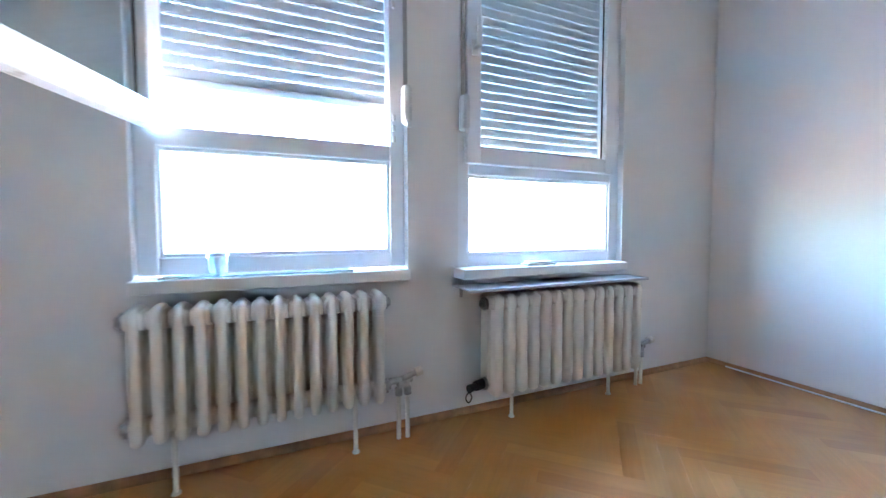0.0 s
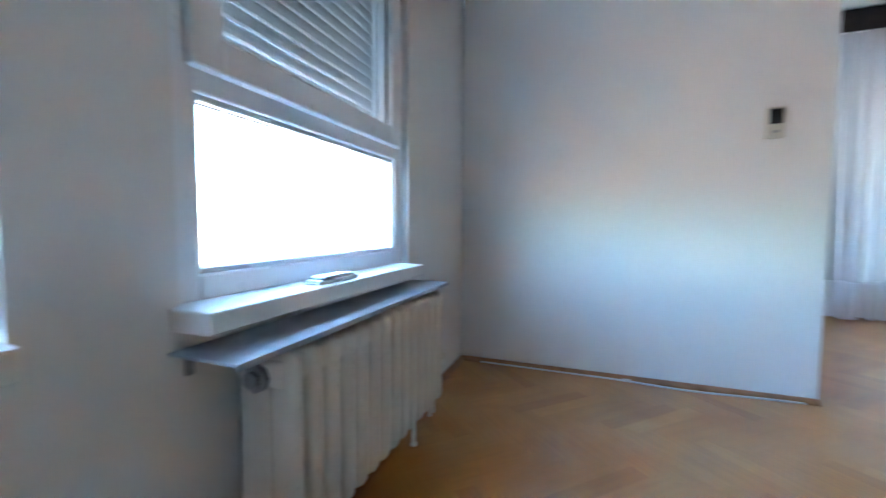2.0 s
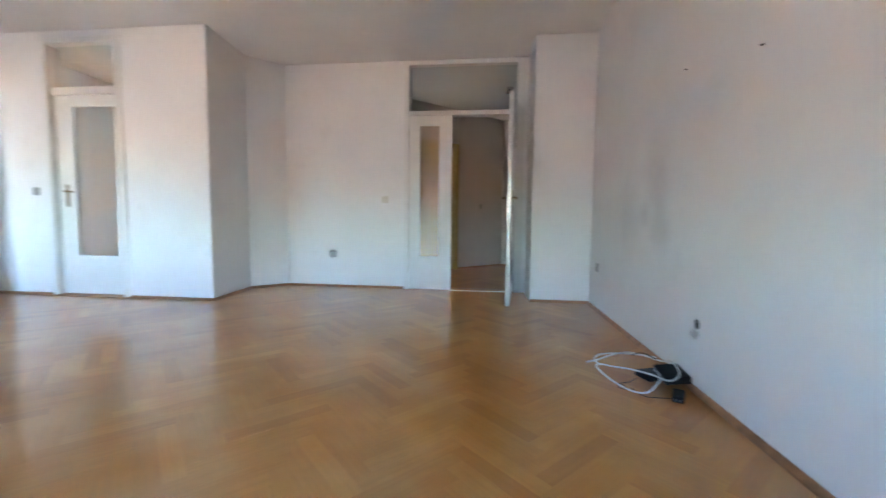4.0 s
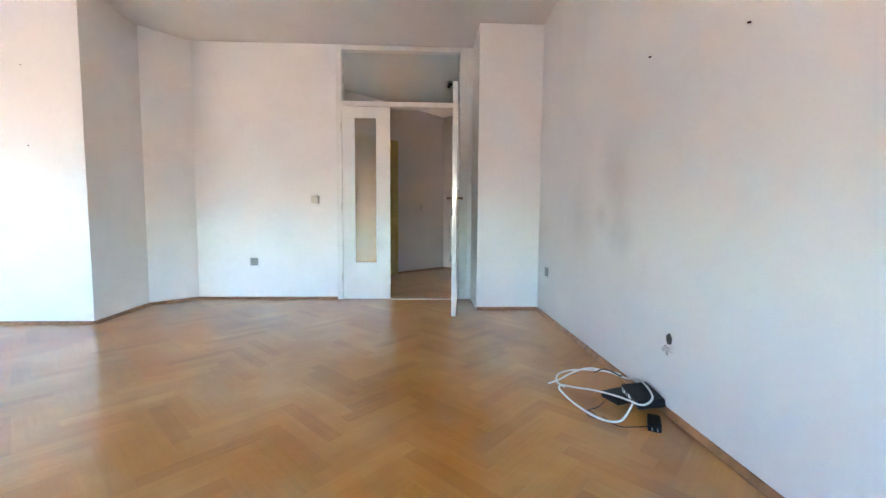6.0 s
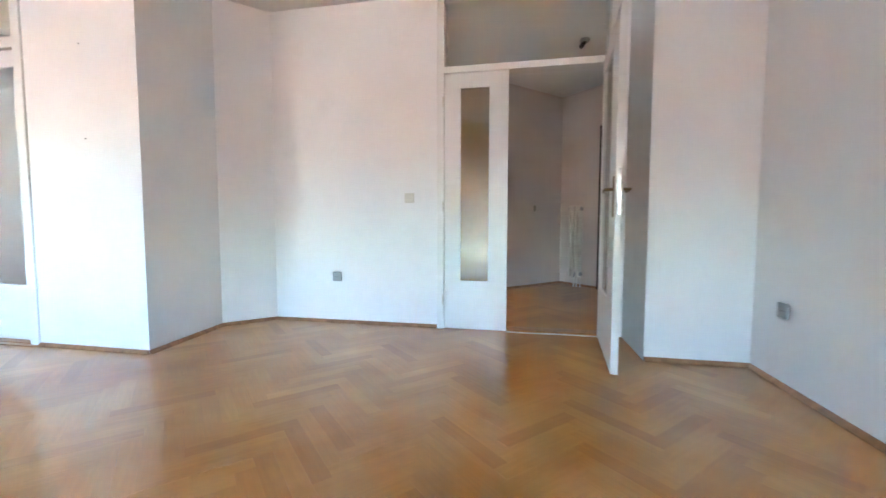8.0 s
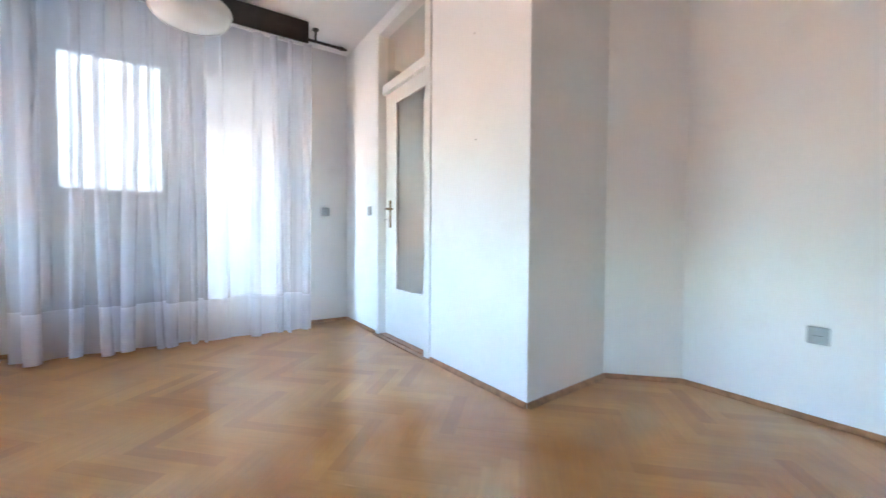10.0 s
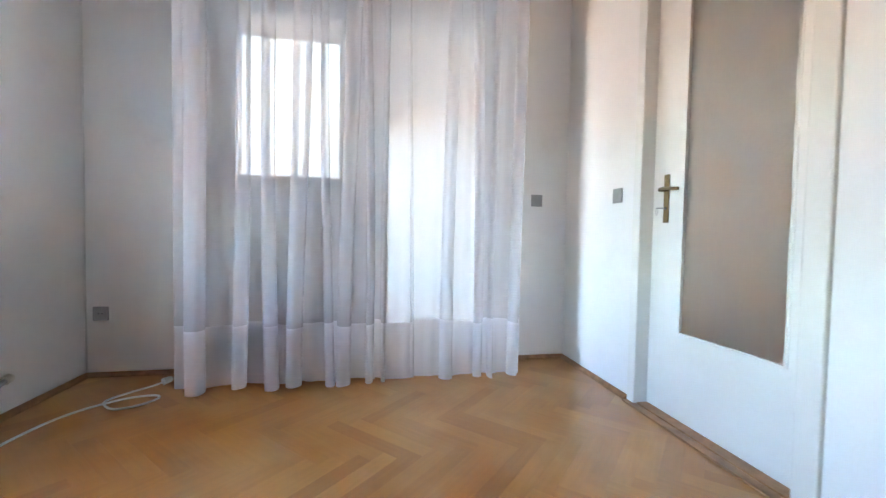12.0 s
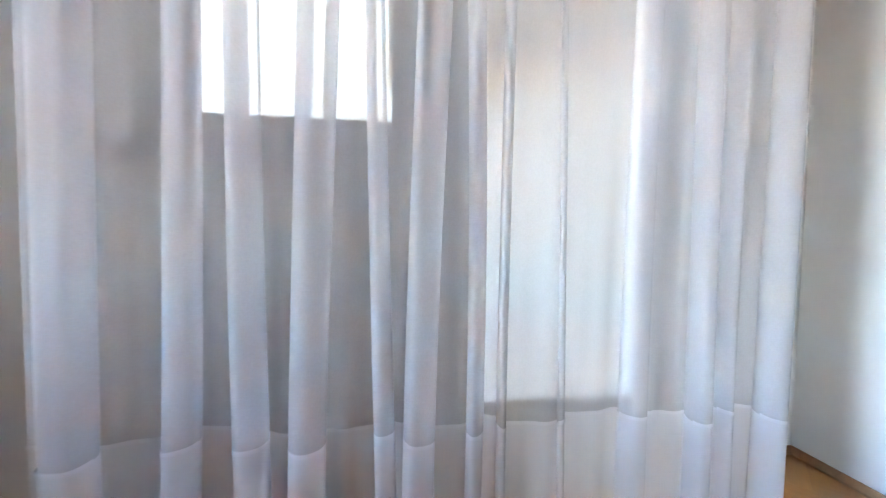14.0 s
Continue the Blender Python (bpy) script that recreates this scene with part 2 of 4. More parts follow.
DARKWOOD = material("dark_stained_wood", (0.035, 0.022, 0.018), rough=0.45, scale=14, vary=0.3, fine=60, bump=0.2)
BROWNFRAME = material("brown_window_paint", (0.05, 0.04, 0.036), rough=0.45, scale=14, vary=0.2, fine=60, bump=0.1)
BASEW = material("baseboard_wood", (0.42, 0.205, 0.085), rough=0.4, scale=18, vary=0.25, fine=90, bump=0.15)
ORANGEDOOR = material("varnished_door", (0.56, 0.27, 0.09), rough=0.4, scale=10, vary=0.25, fine=60, bump=0.1)
YELLOWDOOR = material("pale_yellow_door", (0.62, 0.45, 0.16), rough=0.4, scale=10, vary=0.1, fine=60, bump=0.05)
OPAL = material("opal_glass", (0.80, 0.79, 0.74), rough=0.12, scale=6, vary=0.03, fine=40, bump=0.02)
HOLE = material("dark_hole", (0.02, 0.018, 0.016), rough=0.9, scale=40, vary=0.3, fine=150, bump=0.5)
FILLER = material("grey_filler", (0.66, 0.65, 0.63), rough=0.9, scale=60, vary=0.3, fine=200, bump=0.8)
CONCRETE = material("balcony_tiles", (0.42, 0.36, 0.30), rough=0.7, scale=5, vary=0.15, fine=60, bump=0.3)
GROUND = material("roofs_and_ground", (0.29, 0.18, 0.122), rough=0.9, scale=0.08, vary=0.35, fine=1.5, bump=0.0)
JOINT = material("floor_joint", (0.06, 0.035, 0.02), rough=0.8, scale=10, vary=0.2, fine=60, bump=0.2)
PLANK_DARK, PLANK_LIGHT = (0.455, 0.192, 0.050), (0.575, 0.265, 0.072)
PLANK = wood("oak_parquet", PLANK_DARK, PLANK_LIGHT, rough=0.34, coat=0.75)
PLANKS = wood("oak_parquet_rest", PLANK_DARK, PLANK_LIGHT, rough=0.34, per_island=True, coat=0.75)
PANE = clear_pane("window_glass")
# Yellow tint stands in for light from the yellow hall door behind.
RIBBED = glass("ribbed_glass", rough=0.22, tint=(0.83, 0.74, 0.60), ribs=9.0, relief=0.0012, sheen=0.4)
PEBBLED = glass("pebbled_glass", rough=0.45, tint=(0.80, 0.84, 0.80), pebble=70.0, relief=0.003)
SHEETGLASS = glass("loose_sheet_glass", rough=0.03, tint=(0.72, 0.92, 0.93))
VOILE = sheer("voile", 0.37, (0.90, 0.89, 0.925))
HEM = sheer("voile_hem", 0.10, (0.90, 0.89, 0.925))
SEAM = sheer("voile_seam", 0.05, (0.89, 0.88, 0.92))

# ---- builders ----


def thing(name, label, category, group="", at=(0, 0, 0)):
    e = new(name)
    e.location = at
    e.empty_display_size = 0.1
    return tagged(e, label, category, group)


def finish(bm, mat, name):
    bmesh.ops.recalc_face_normals(bm, faces=bm.faces)
    me = bpy.data.meshes.new(name)
    bm.to_mesh(me)
    bm.free()
    me.materials.append(mat)
    return me


def part(name, bm, mat, parent, label="", smooth=False):
    """One mesh object under a thing or part, built in world metres."""
    me = finish(bm, mat, name)
    if smooth:
        for p in me.polygons:
            p.use_smooth = True
    ob = new(name, me)
    if parent is not None:
        ob.parent = parent
        at, top = Vector((0, 0, 0)), parent
        while top is not None:
            at += top.location
            top = top.parent
        ob.location = -at
    return tagged(ob, label)


def solo(name, bm, mat, label, category, group="", kind="", smooth=False):
    ob = part(name, bm, mat, None, label, smooth)
    return tagged(ob, "", category, group, kind)


def box(bm, x0, x1, y0, y1, z0, z1, bevel=0.0, m=None):
    r = bmesh.ops.create_cube(bm, size=1.0)
    mat = Matrix.LocRotScale(((x0 + x1) / 2, (y0 + y1) / 2, (z0 + z1) / 2), None,
                             (abs(x1 - x0), abs(y1 - y0), abs(z1 - z0)))
    bmesh.ops.transform(bm, matrix=mat, verts=r["verts"])
    if bevel:
        edges = list({e for v in r["verts"] for e in v.link_edges})
        out = bmesh.ops.bevel(bm, geom=edges, offset=bevel, segments=2, profile=0.5, affect="EDGES")
        verts = list({v for f in out["faces"] for v in f.verts} | {v for v in r["verts"] if v.is_valid})
    else:
        verts = r["verts"]
    if m is not None:
        bmesh.ops.transform(bm, matrix=m, verts=verts)
    return bm


def slab(*a, **k):
    return box(bmesh.new(), *a, **k)


def rod(bm, a, b, r, segs=12, r2=None):
    a, b = Vector(a), Vector(b)
    d = b - a
    mat = Matrix.Translation((a + b) / 2) @ d.to_track_quat("Z", "Y").to_matrix().to_4x4()
    bmesh.ops.create_cone(bm, cap_ends=True, segments=segs, radius1=r, radius2=r if r2 is None else r2,
                          depth=d.length, matrix=mat)
    return bm


def lathe(profile, segs=32, at=(0, 0, 0)):
    bm = bmesh.new()
    rings = []
    for r, z in profile:
        rings.append([bm.verts.new((at[0] + r * math.cos(2 * math.pi * i / segs), at[1] + r * math.sin(2 * math.pi * i / segs),
                                    at[2] + z)) for i in range(segs)])
    for p, q in zip(rings, rings[1:]):
        for i in range(segs):
            bm.faces.new((p[i], p[(i + 1) % segs], q[(i + 1) % segs], q[i]))
    return bm


def tube(points, r, segs=8, closed=False):
    """A smooth cord through points, as a mesh."""
    pts = [Vector(p) for p in points]
    dense = []
    n = len(pts)
    for i in range(n if closed else n - 1):
        p0, p1 = pts[(i - 1) % n if closed else max(i - 1, 0)], pts[i]
        p2, p3 = pts[(i + 1) % n], pts[(i + 2) % n if closed else min(i + 2, n - 1)]
        for k in range(8):
            t = k / 8
            dense.append(0.5 * (2 * p1 + (p2 - p0) * t + (2 * p0 - 5 * p1 + 4 * p2 - p3) * t * t + (3 * p1 - p0 - 3 * p2 + p3) * t ** 3))
    if not closed:
        dense.append(pts[-1])
    bm = bmesh.new()
    rings = []
    m = len(dense)
    for i, p in enumerate(dense):
        d = (dense[(i + 1) % m if closed else min(i + 1, m - 1)] - dense[(i - 1) % m if closed else max(i - 1, 0)]).normalized()
        side = d.cross(Vector((0, 0, 1)))
        side = side.normalized() if side.length > 1e-3 else Vector((1, 0, 0))
        up = side.cross(d)
        rings.append([bm.verts.new(p + r * (math.cos(2 * math.pi * k / segs) * side + math.sin(2 * math.pi * k / segs) * up))
                      for k in range(segs)])
    for i in range(m if closed else m - 1):
        a, b = rings[i], rings[(i + 1) % m]
        for k in range(segs):
            bm.faces.new((a[k], a[(k + 1) % segs], b[(k + 1) % segs], b[k]))
    if not closed:
        bm.faces.new(rings[0])
        bm.faces.new(rings[-1])
    return bm


def wall_bm(axis, a0, a1, t0, t1, z0, z1, holes=()):
    """A wall along 'x' or 'y' from a0 to a1, between t0 and t1 in thickness, with holes (a0, a1, z0, z1)."""
    bm = bmesh.new()
    cuts = sorted({a0, a1, *[h[0] for h in holes], *[h[1] for h in holes]})
    for p, q in zip(cuts, cuts[1:]):
        mid = (p + q) / 2
        inside = sorted([(h[2], h[3]) for h in holes if h[0] < mid < h[1]])
        z = z0
        for lo, hi in inside + [(z1, z1)]:
            if lo - z > 1e-4:
                if axis == "x":
                    box(bm, p, q, t0, t1, z, lo)
                else:
                    box(bm, t0, t1, p, q, z, lo)
            z = hi
    bmesh.ops.remove_doubles(bm, verts=bm.verts, dist=1e-4)
    seen = {}
    for f in list(bm.faces):
        key = tuple(round(c, 3) for c in f.calc_center_median())
        seen.setdefault(key, []).append(f)
    dead = [f for fs in seen.values() if len(fs) > 1 for f in fs]
    bmesh.ops.delete(bm, geom=dead, context="FACES_ONLY")
    return bm


def run_bm(points, inner, thick):
    """A wall along a line in plan, thick to the right of its direction, up to the ceiling."""
    bm = bmesh.new()
    for (x0, y0), (x1, y1) in zip(points, points[1:]):
        d = Vector((x1 - x0, y1 - y0, 0))
        n = Vector((d.y, -d.x, 0)).normalized() * thick
        lo = [Vector((x0, y0, -0.2)), Vector((x1, y1, -0.2)), Vector((x1, y1, -0.2)) + n, Vector((x0, y0, -0.2)) + n]
        hi = [Vector((v.x, v.y, inner)) for v in lo]
        vs = [bm.verts.new(v) for v in lo + hi]
        for f in ((0, 1, 2, 3), (4, 5, 6, 7), (0, 1, 5, 4), (1, 2, 6, 5), (2, 3, 7, 6), (3, 0, 4, 7)):
            bm.faces.new([vs[i] for i in f])
    return bm


def prism_bm(points, z0, z1):
    """An upright prism over a plan outline."""
    bm = bmesh.new()
    lo = [bm.verts.new((x, y, z0)) for x, y in points]
    hi = [bm.verts.new((x, y, z1)) for x, y in points]
    n = len(points)
    bm.faces.new(lo)
    bm.faces.new(hi)
    for i in range(n):
        bm.faces.new((lo[i], lo[(i + 1) % n], hi[(i + 1) % n], hi[i]))
    return bm


def structure(name, bm, mat, label):
    return solo(name, bm, mat, label, "", kind="structure")


# ---- plan ----
H = 2.724                      # ceiling
YN = 1.635                     # window wall
XW = -1.217                    # wall with the cables
YS = -3.888                    # wall with the double door
YST = -3.350                   # short wall beside the double door
XP = 2.602                     # short partition, main room face
YP = -0.156                    # its free end
YN2 = 0.144                    # window wall by the curtain
XE = 5.185                     # wall behind the curtain
YD = -2.848                    # wall with the glazed door
W1 = (-0.425, 0.545, 0.670, 2.42)
W2 = (0.785, 1.815, 0.645, 2.42)
W3 = (3.45, 4.50, 0.64, 2.42)
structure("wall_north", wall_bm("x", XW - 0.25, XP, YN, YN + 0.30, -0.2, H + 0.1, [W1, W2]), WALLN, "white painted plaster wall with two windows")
structure("wall_partition", wall_bm("y", YP, YN + 0.30, XP, XP + 0.26, -0.2, H + 0.1), WALL, "white painted plaster wall with a free end")
structure("wall_north_2", wall_bm("x", XP + 0.26, XE + 0.28, YN2, YN2 + 0.42, -0.2, H + 0.1, [W3]), WALL, "white painted plaster wall with a window above a radiator")
BWIN = (-1.42, -0.50, 1.08, 2.40)
BDOOR = (-2.34, -1.46, 0.02, 2.40)
structure("wall_east", wall_bm("y", YD - 0.2, YN2, XE, XE + 0.28, -0.2, H + 0.1, [BWIN, BDOOR]), WALL, "white painted plaster wall behind the sheer curtains")
D1 = (3.53, 4.448, -0.2, 2.66)
structure("wall_door", wall_bm("x", 2.86, XE, YD - 0.16, YD, -0.2, H + 0.1, [D1]), WALL, "white painted plaster wall with a glazed door")
structure("wall_corner", prism_bm([(2.86, YD), (2.610, YD), (2.668, -3.579), (2.352, YS), (2.352, YS - 0.15), (2.50, YS - 0.15), (2.86, -3.66)], -0.2, H + 0.1), WALL,
          "white painted plaster corner with a slanted niche")
DD = (-0.565, 0.855, -0.2, 2.715)
structure("wall_south", wall_bm("x", -0.61, 2.352, YS - 0.15, YS, -0.2, H + 0.1, [DD]), WALL, "white painted plaster wall with a double door")
structure("wall_south_2", wall_bm("x", XW, -0.61, YS - 0.15, YST, -0.2, H + 0.1), WALL, "short white plaster wall beside the double door")
structure("wall_west", wall_bm("y", YS - 0.15, YN, XW - 0.25, XW, -0.2, H + 0.1), WALLW, "white painted plaster wall with smudges and nail holes")
structure("ceiling", slab(-2.1, XE + 0.28, -7.3, YN + 0.30, H, H + 0.25), CEIL, "plain white painted ceiling")

# hall beyond the double door and the closed room behind the glazed door
for a, b in (((1.55, -4.85), (0.36, -6.0)), ((0.36, -6.0), (-0.43, -6.76)), ((-0.43, -6.76), (-1.75, -5.42))):
    structure("wall_hall_1", run_bm([a, b], H, -0.12), HALLWALL, "pale pinkish painted hall wall set at a slant")
structure("wall_hall_2", wall_bm("y", -5.7, YS - 0.15, -1.87, -1.75, -0.2, H), HALLWALL, "pale pinkish painted hall side wall")
# Unseen slot added in this wall to let daylight into the hall.
structure("wall_hall_3_light_gap", wall_bm("y", -5.0, YS - 0.15, 1.55, 1.67, -0.2, H, [(-4.45, -4.30, 0.0, 2.08)]), HALLWALL, "pale pinkish painted hall side wall")
structure("wall_hall_4", wall_bm("x", -1.87, XW - 0.25, YS - 0.15, YS, -0.2, H), HALLWALL, "pale pinkish painted hall end wall")
structure("wall_room_1", wall_bm("x", 2.6, XE + 0.28, -5.3, -5.18, -0.2, H), WALL, "white wall of the closed room")
# The hole here is added, to brighten the closed room behind the glass.
structure("wall_room_2_light_gap", wall_bm("y", -5.18, YS - 0.15, 2.5, 2.62, -0.2, H, [(-4.95, -4.72, 0.0, 2.08)]), WALL, "white wall of the closed room")
structure("wall_room_3", wall_bm("y", -5.18, YD - 0.2, XE, XE + 0.12, -0.2, H), WALL, "white wall of the closed room")
# Unseen mass above the ceiling, added to block sun on the balcony side.
structure("upper_storey_shade", slab(-2.1, XE + 0.28, -7.3, YN + 0.30, H + 0.25, 6.2), FACADE_DIM, "unseen rendered storey above the flat, added for its shade")
structure("floor", slab(-2.1, XE + 0.28, -7.3, YN + 0.30, -0.2, -0.011), JOINT, "oak herringbone parquet floor with a worn varnish")


def baseboard(name, a, b, label="thin brown wooden baseboard strip"):
    """Quarter strip along the foot of a wall, from a to b, to the left of its direction."""
    a, b = Vector((*a, 0)), Vector((*b, 0))
    d = (b - a).normalized()
    n = Vector((-d.y, d.x, 0))
    prof = [(0.0005, 0.001), (0.024, 0.001), (0.024, 0.009), (0.018, 0.017), (0.008, 0.025), (0.0005, 0.027)]
    bm = bmesh.new()
    ends = []
    for p in (a, b):
        ends.append([bm.verts.new(p + n * u + Vector((0, 0, z))) for u, z in prof])
    k = len(prof)
    for i in range(k):
        bm.faces.new((ends[0][i], ends[0][(i + 1) % k], ends[1][(i + 1) % k], ends[1][i]))
    bm.faces.new(ends[0])
    bm.faces.new(ends[1])
    return structure(name, bm, BASEW, label)


baseboard("baseboard", (XP, YN), (XW, YN))
baseboard("baseboard", (XW, YN), (XW, YST))
baseboard("baseboard", (XW, YST), (-0.61, YST))
baseboard("baseboard", (0.855, YS), (2.352, YS))
baseboard("baseboard", (2.352, YS), (2.668, -3.579))
baseboard("baseboard", (2.668, -3.579), (2.610, YD))
baseboard("baseboard", (2.610, YD), (3.53, YD))
baseboard("baseboard", (4.448, YD), (XE, YD))
baseboard("baseboard", (XE, YD), (XE, YN2))
baseboard("baseboard", (XE, YN2), (XP + 0.26, YN2))
baseboard("baseboard", (XP, YP), (XP, YN))
baseboard("baseboard", (0.36, -6.0), (1.55, -4.85))
baseboard("baseboard", (-0.43, -6.76), (0.36, -6.0))
baseboard("baseboard", (-1.75, -5.42), (-0.43, -6.76))

# ---- windows ----


def ring_bm(x0, x1, z0, z1, w, y0, y1, bevel=0.006, wb=None):
    """A rectangular frame of profile width w (bottom wb), upright in the x-z plane."""
    bm = bmesh.new()
    wb = w if wb is None else wb
    box(bm, x0, x0 + w, y0, y1, z0, z1, bevel)
    box(bm, x1 - w, x1, y0, y1, z0, z1, bevel)
    box(bm, x0 + w - 0.002, x1 - w + 0.002, y0 + 0.001, y1 - 0.001, z0, z0 + wb, bevel)
    box(bm, x0 + w - 0.002, x1 - w + 0.002, y0 + 0.001, y1 - 0.001, z1 - w, z1, bevel)
    return bm


def shutter_thing(x0, x1, ztop, zbot, y):
    """Roller shutter curtain: bowed slats joined by short webs, with light slits between."""
    t = thing("roller_shutter", "grey plastic roller shutter with light slits, partly lowered", "shutter", at=(x0, y, zbot))
    pitch, hgt = 0.046, 0.0431
    w = x1 - x0
    bm = bmesh.new()
    prof = [(0.0, 0.0), (0.0035, 0.006), (0.0045, 0.020), (0.0035, 0.035), (0.0, hgt)]
    for s in (0, 1):
        for (d0, h0), (d1, h1) in zip(prof, prof[1:]):
            yy = 0.0 if s else 0.004
            vs = [bm.verts.new(c) for c in ((0, yy - d0, h0), (w, yy - d0, h0), (w, yy - d1, h1), (0, yy - d1, h1))]
            bm.faces.new(vs)
    n = int(w / 0.027)
    for i in range(n):
        x = (i + 0.2) * w / n
        box(bm, x, x + w / n * 0.58, 0.0, 0.003, hgt - 0.001, pitch + 0.001)
    slat = finish(bm, SLAT, "slat")
    k = int((ztop - zbot) / pitch)
    for i in range(k):
        ob = new("slat", slat)
        ob.parent = t
        ob.location = (0, 0, 0.03 + i * pitch)
    part("bottom_bar", slab(x0, x1, y - 0.012, y + 0.008, zbot, zbot + 0.03, 0.003), SLAT, t)
    for x in (x0 - 0.022, x1):
        part("guide_rail", slab(x, x + 0.022, y - 0.02, y + 0.02, zbot - 0.62, ztop), SLAT, t)
    return t


def window_handle(parent, x, y, z, m=None):
    bm = bmesh.new()
    box(bm, x - 0.014, x + 0.014, y - 0.012, y, z - 0.035, z + 0.035, 0.004, m)
    rod_bm = bmesh.new()
    rod(rod_bm, (x, y - 0.01, z), (x, y - 0.045, z), 0.009)
    bmesh.ops.transform(rod_bm, matrix=m or Matrix(), verts=rod_bm.verts)
    grip = slab(x - 0.011, x + 0.011, y - 0.058, y - 0.040, z - 0.012, z + 0.125, 0.006, m)
    h = part("window_handle", bm, WHITEP, parent)
    part("neck", rod_bm, WHITEP, h)
    part("grip", grip, WHITEP, h)


def pvc_window(name, hole, ywall, rail, sash_open=None, right_hinge=False, ztop=2.40, handle_left=True, handle_z=1.69):
    """White PVC window: fixed light below, opening sash above the rail at height rail."""
    x0, x1, z0, _ = hole
    x0, x1 = x0 + 0.004, x1 - 0.004
    yf = ywall + 0.030            # inner face of the frame
    t = tagged(thing(name, "white plastic window with a fixed lower light", "", at=(x0, yf, z0)), kind="structure")
    fw = 0.066
    part("window_frame", ring_bm(x0, x1, z0 + 0.03, ztop, fw, yf, yf + 0.07), PVC, t)
    part("rail", slab(x0 + fw - 0.002, x1 - fw + 0.002, yf + 0.001, yf + 0.069, rail - 0.035, rail + 0.035, 0.006), PVC, t)
    part("glazing_bead", ring_bm(x0 + fw - 0.003, x1 - fw + 0.003, z0 + 0.03 + fw - 0.003, rail - 0.033, 0.016, yf + 0.010, yf + 0.034, 0.004), PVC, t)
    part("seal", ring_bm(x0 + fw + 0.010, x1 - fw - 0.010, z0 + 0.03 + fw + 0.010, rail - 0.046, 0.005, yf + 0.0285, yf + 0.036, 0.0), DARK, t)
    g = part("pane", slab(x0 + fw, x1 - fw, yf + 0.034, yf + 0.040, z0 + 0.03 + fw, rail - 0.035), PANE, t)
    g.visible_shadow = False
    # opening sash
    sx0, sx1, sz0, sz1 = x0 + 0.045, x1 - 0.045, rail + 0.012, ztop - 0.045
    sw = 0.078
    ys = yf - 0.022
    m = Matrix()
    if sash_open is not None:
        px = sx1 if right_hinge else sx0
        m = Matrix.Translation((px, ys, 0)) @ Matrix.Rotation(radians(sash_open), 4, "Z") @ Matrix.Translation((-px, -ys, 0))
    bm = ring_bm(sx0, sx1, sz0, sz1, sw, ys, ys + 0.062, 0.007)
    bmesh.ops.transform(bm, matrix=m, verts=bm.verts)
    sash = part("sash", bm, PVC, t)
    g = part("pane", slab(sx0 + sw - 0.01, sx1 - sw + 0.01, ys + 0.030, ys + 0.036, sz0 + sw - 0.01, sz1 - sw + 0.01, 0.0, m), PANE, sash)
    g.visible_shadow = False
    bm = ring_bm(sx0 + sw - 0.006, sx1 - sw + 0.006, sz0 + sw - 0.006, sz1 - sw + 0.006, 0.012, ys + 0.024, ys + 0.030, 0.0)
    bmesh.ops.transform(bm, matrix=m, verts=bm.verts)
    part("seal", bm, DARK, sash)
    hx = sx1 - sw / 2 if not handle_left else sx0 + sw / 2
    window_handle(sash, hx, ys, handle_z, m)
    kx = x0 + 0.048 if right_hinge else x1 - 0.048
    for z in (rail + 0.060, rail + 0.105, rail + 0.150, rail + 0.62):
        part("catch", slab(kx - 0.007, kx + 0.007, yf - 0.009, yf, z - 0.014, z + 0.014, 0.003), WHITEP, t)
    return t


def sill(name, x0, x1, y0, y1, z1, label):
    return solo(name, slab(x0, x1, y0, y1, z1 - 0.045, z1, 0.005), GLOSS, label, "window sill")


pvc_window("window_1", W1, YN, 1.188, sash_open=-108, handle_left=False)
pvc_window("window_2", W2, YN, 1.155, handle_left=True)
pvc_window("window_3", W3, YN2, 1.205, sash_open=-10.5, handle_left=False, handle_z=1.85)
sill("window_sill", -0.415, 0.520, YN - 0.105, YN + 0.03, 0.700, "white painted window sill with a glass sheet on it")
sill("window_sill", 0.765, 1.745, YN - 0.105, YN + 0.03, 0.688, "white painted window sill above the covered radiator")
sill("window_sill", 3.42, 4.53, YN2 - 0.09, YN2 + 0.03, 0.672, "white painted window sill beside the curtain")
shutter_thing(W1[0] + 0.03, W1[1] - 0.03, 2.46, 1.40, YN + 0.16)
shutter_thing(W2[0] + 0.03, W2[1] - 0.03, 2.46, 1.17, YN + 0.16)
shutter_thing(W3[0] + 0.03, W3[1] - 0.03, 2.46, 1.72, YN2 + 0.16)


def strap_winder(x, y, z):
    t = thing("strap_winder", "white plastic shutter strap winder on the window jamb", "strap winder", at=(x, y, z))
    part("case", slab(x - 0.019, x + 0.019, y - 0.060, y, z - 0.080, z + 0.080, 0.016), WHITEP, t)
    part("cover_seam", slab(x - 0.0195, x + 0.0195, y - 0.034, y - 0.032, z - 0.060, z + 0.060, 0.001), GREYP, t)
    part("strap", slab(x - 0.009, x + 0.009, y - 0.018, y - 0.015, z + 0.075, 2.40), GREYP, t)
    part("strap_hook", slab(x - 0.010, x + 0.010, y - 0.066, y - 0.050, z - 0.10, z - 0.075, 0.004), WHITEP, t)


strap_winder(0.535, YN + 0.012, 1.385)
strap_winder(0.808, YN + 0.012, 1.385)

# ---- radiators ----


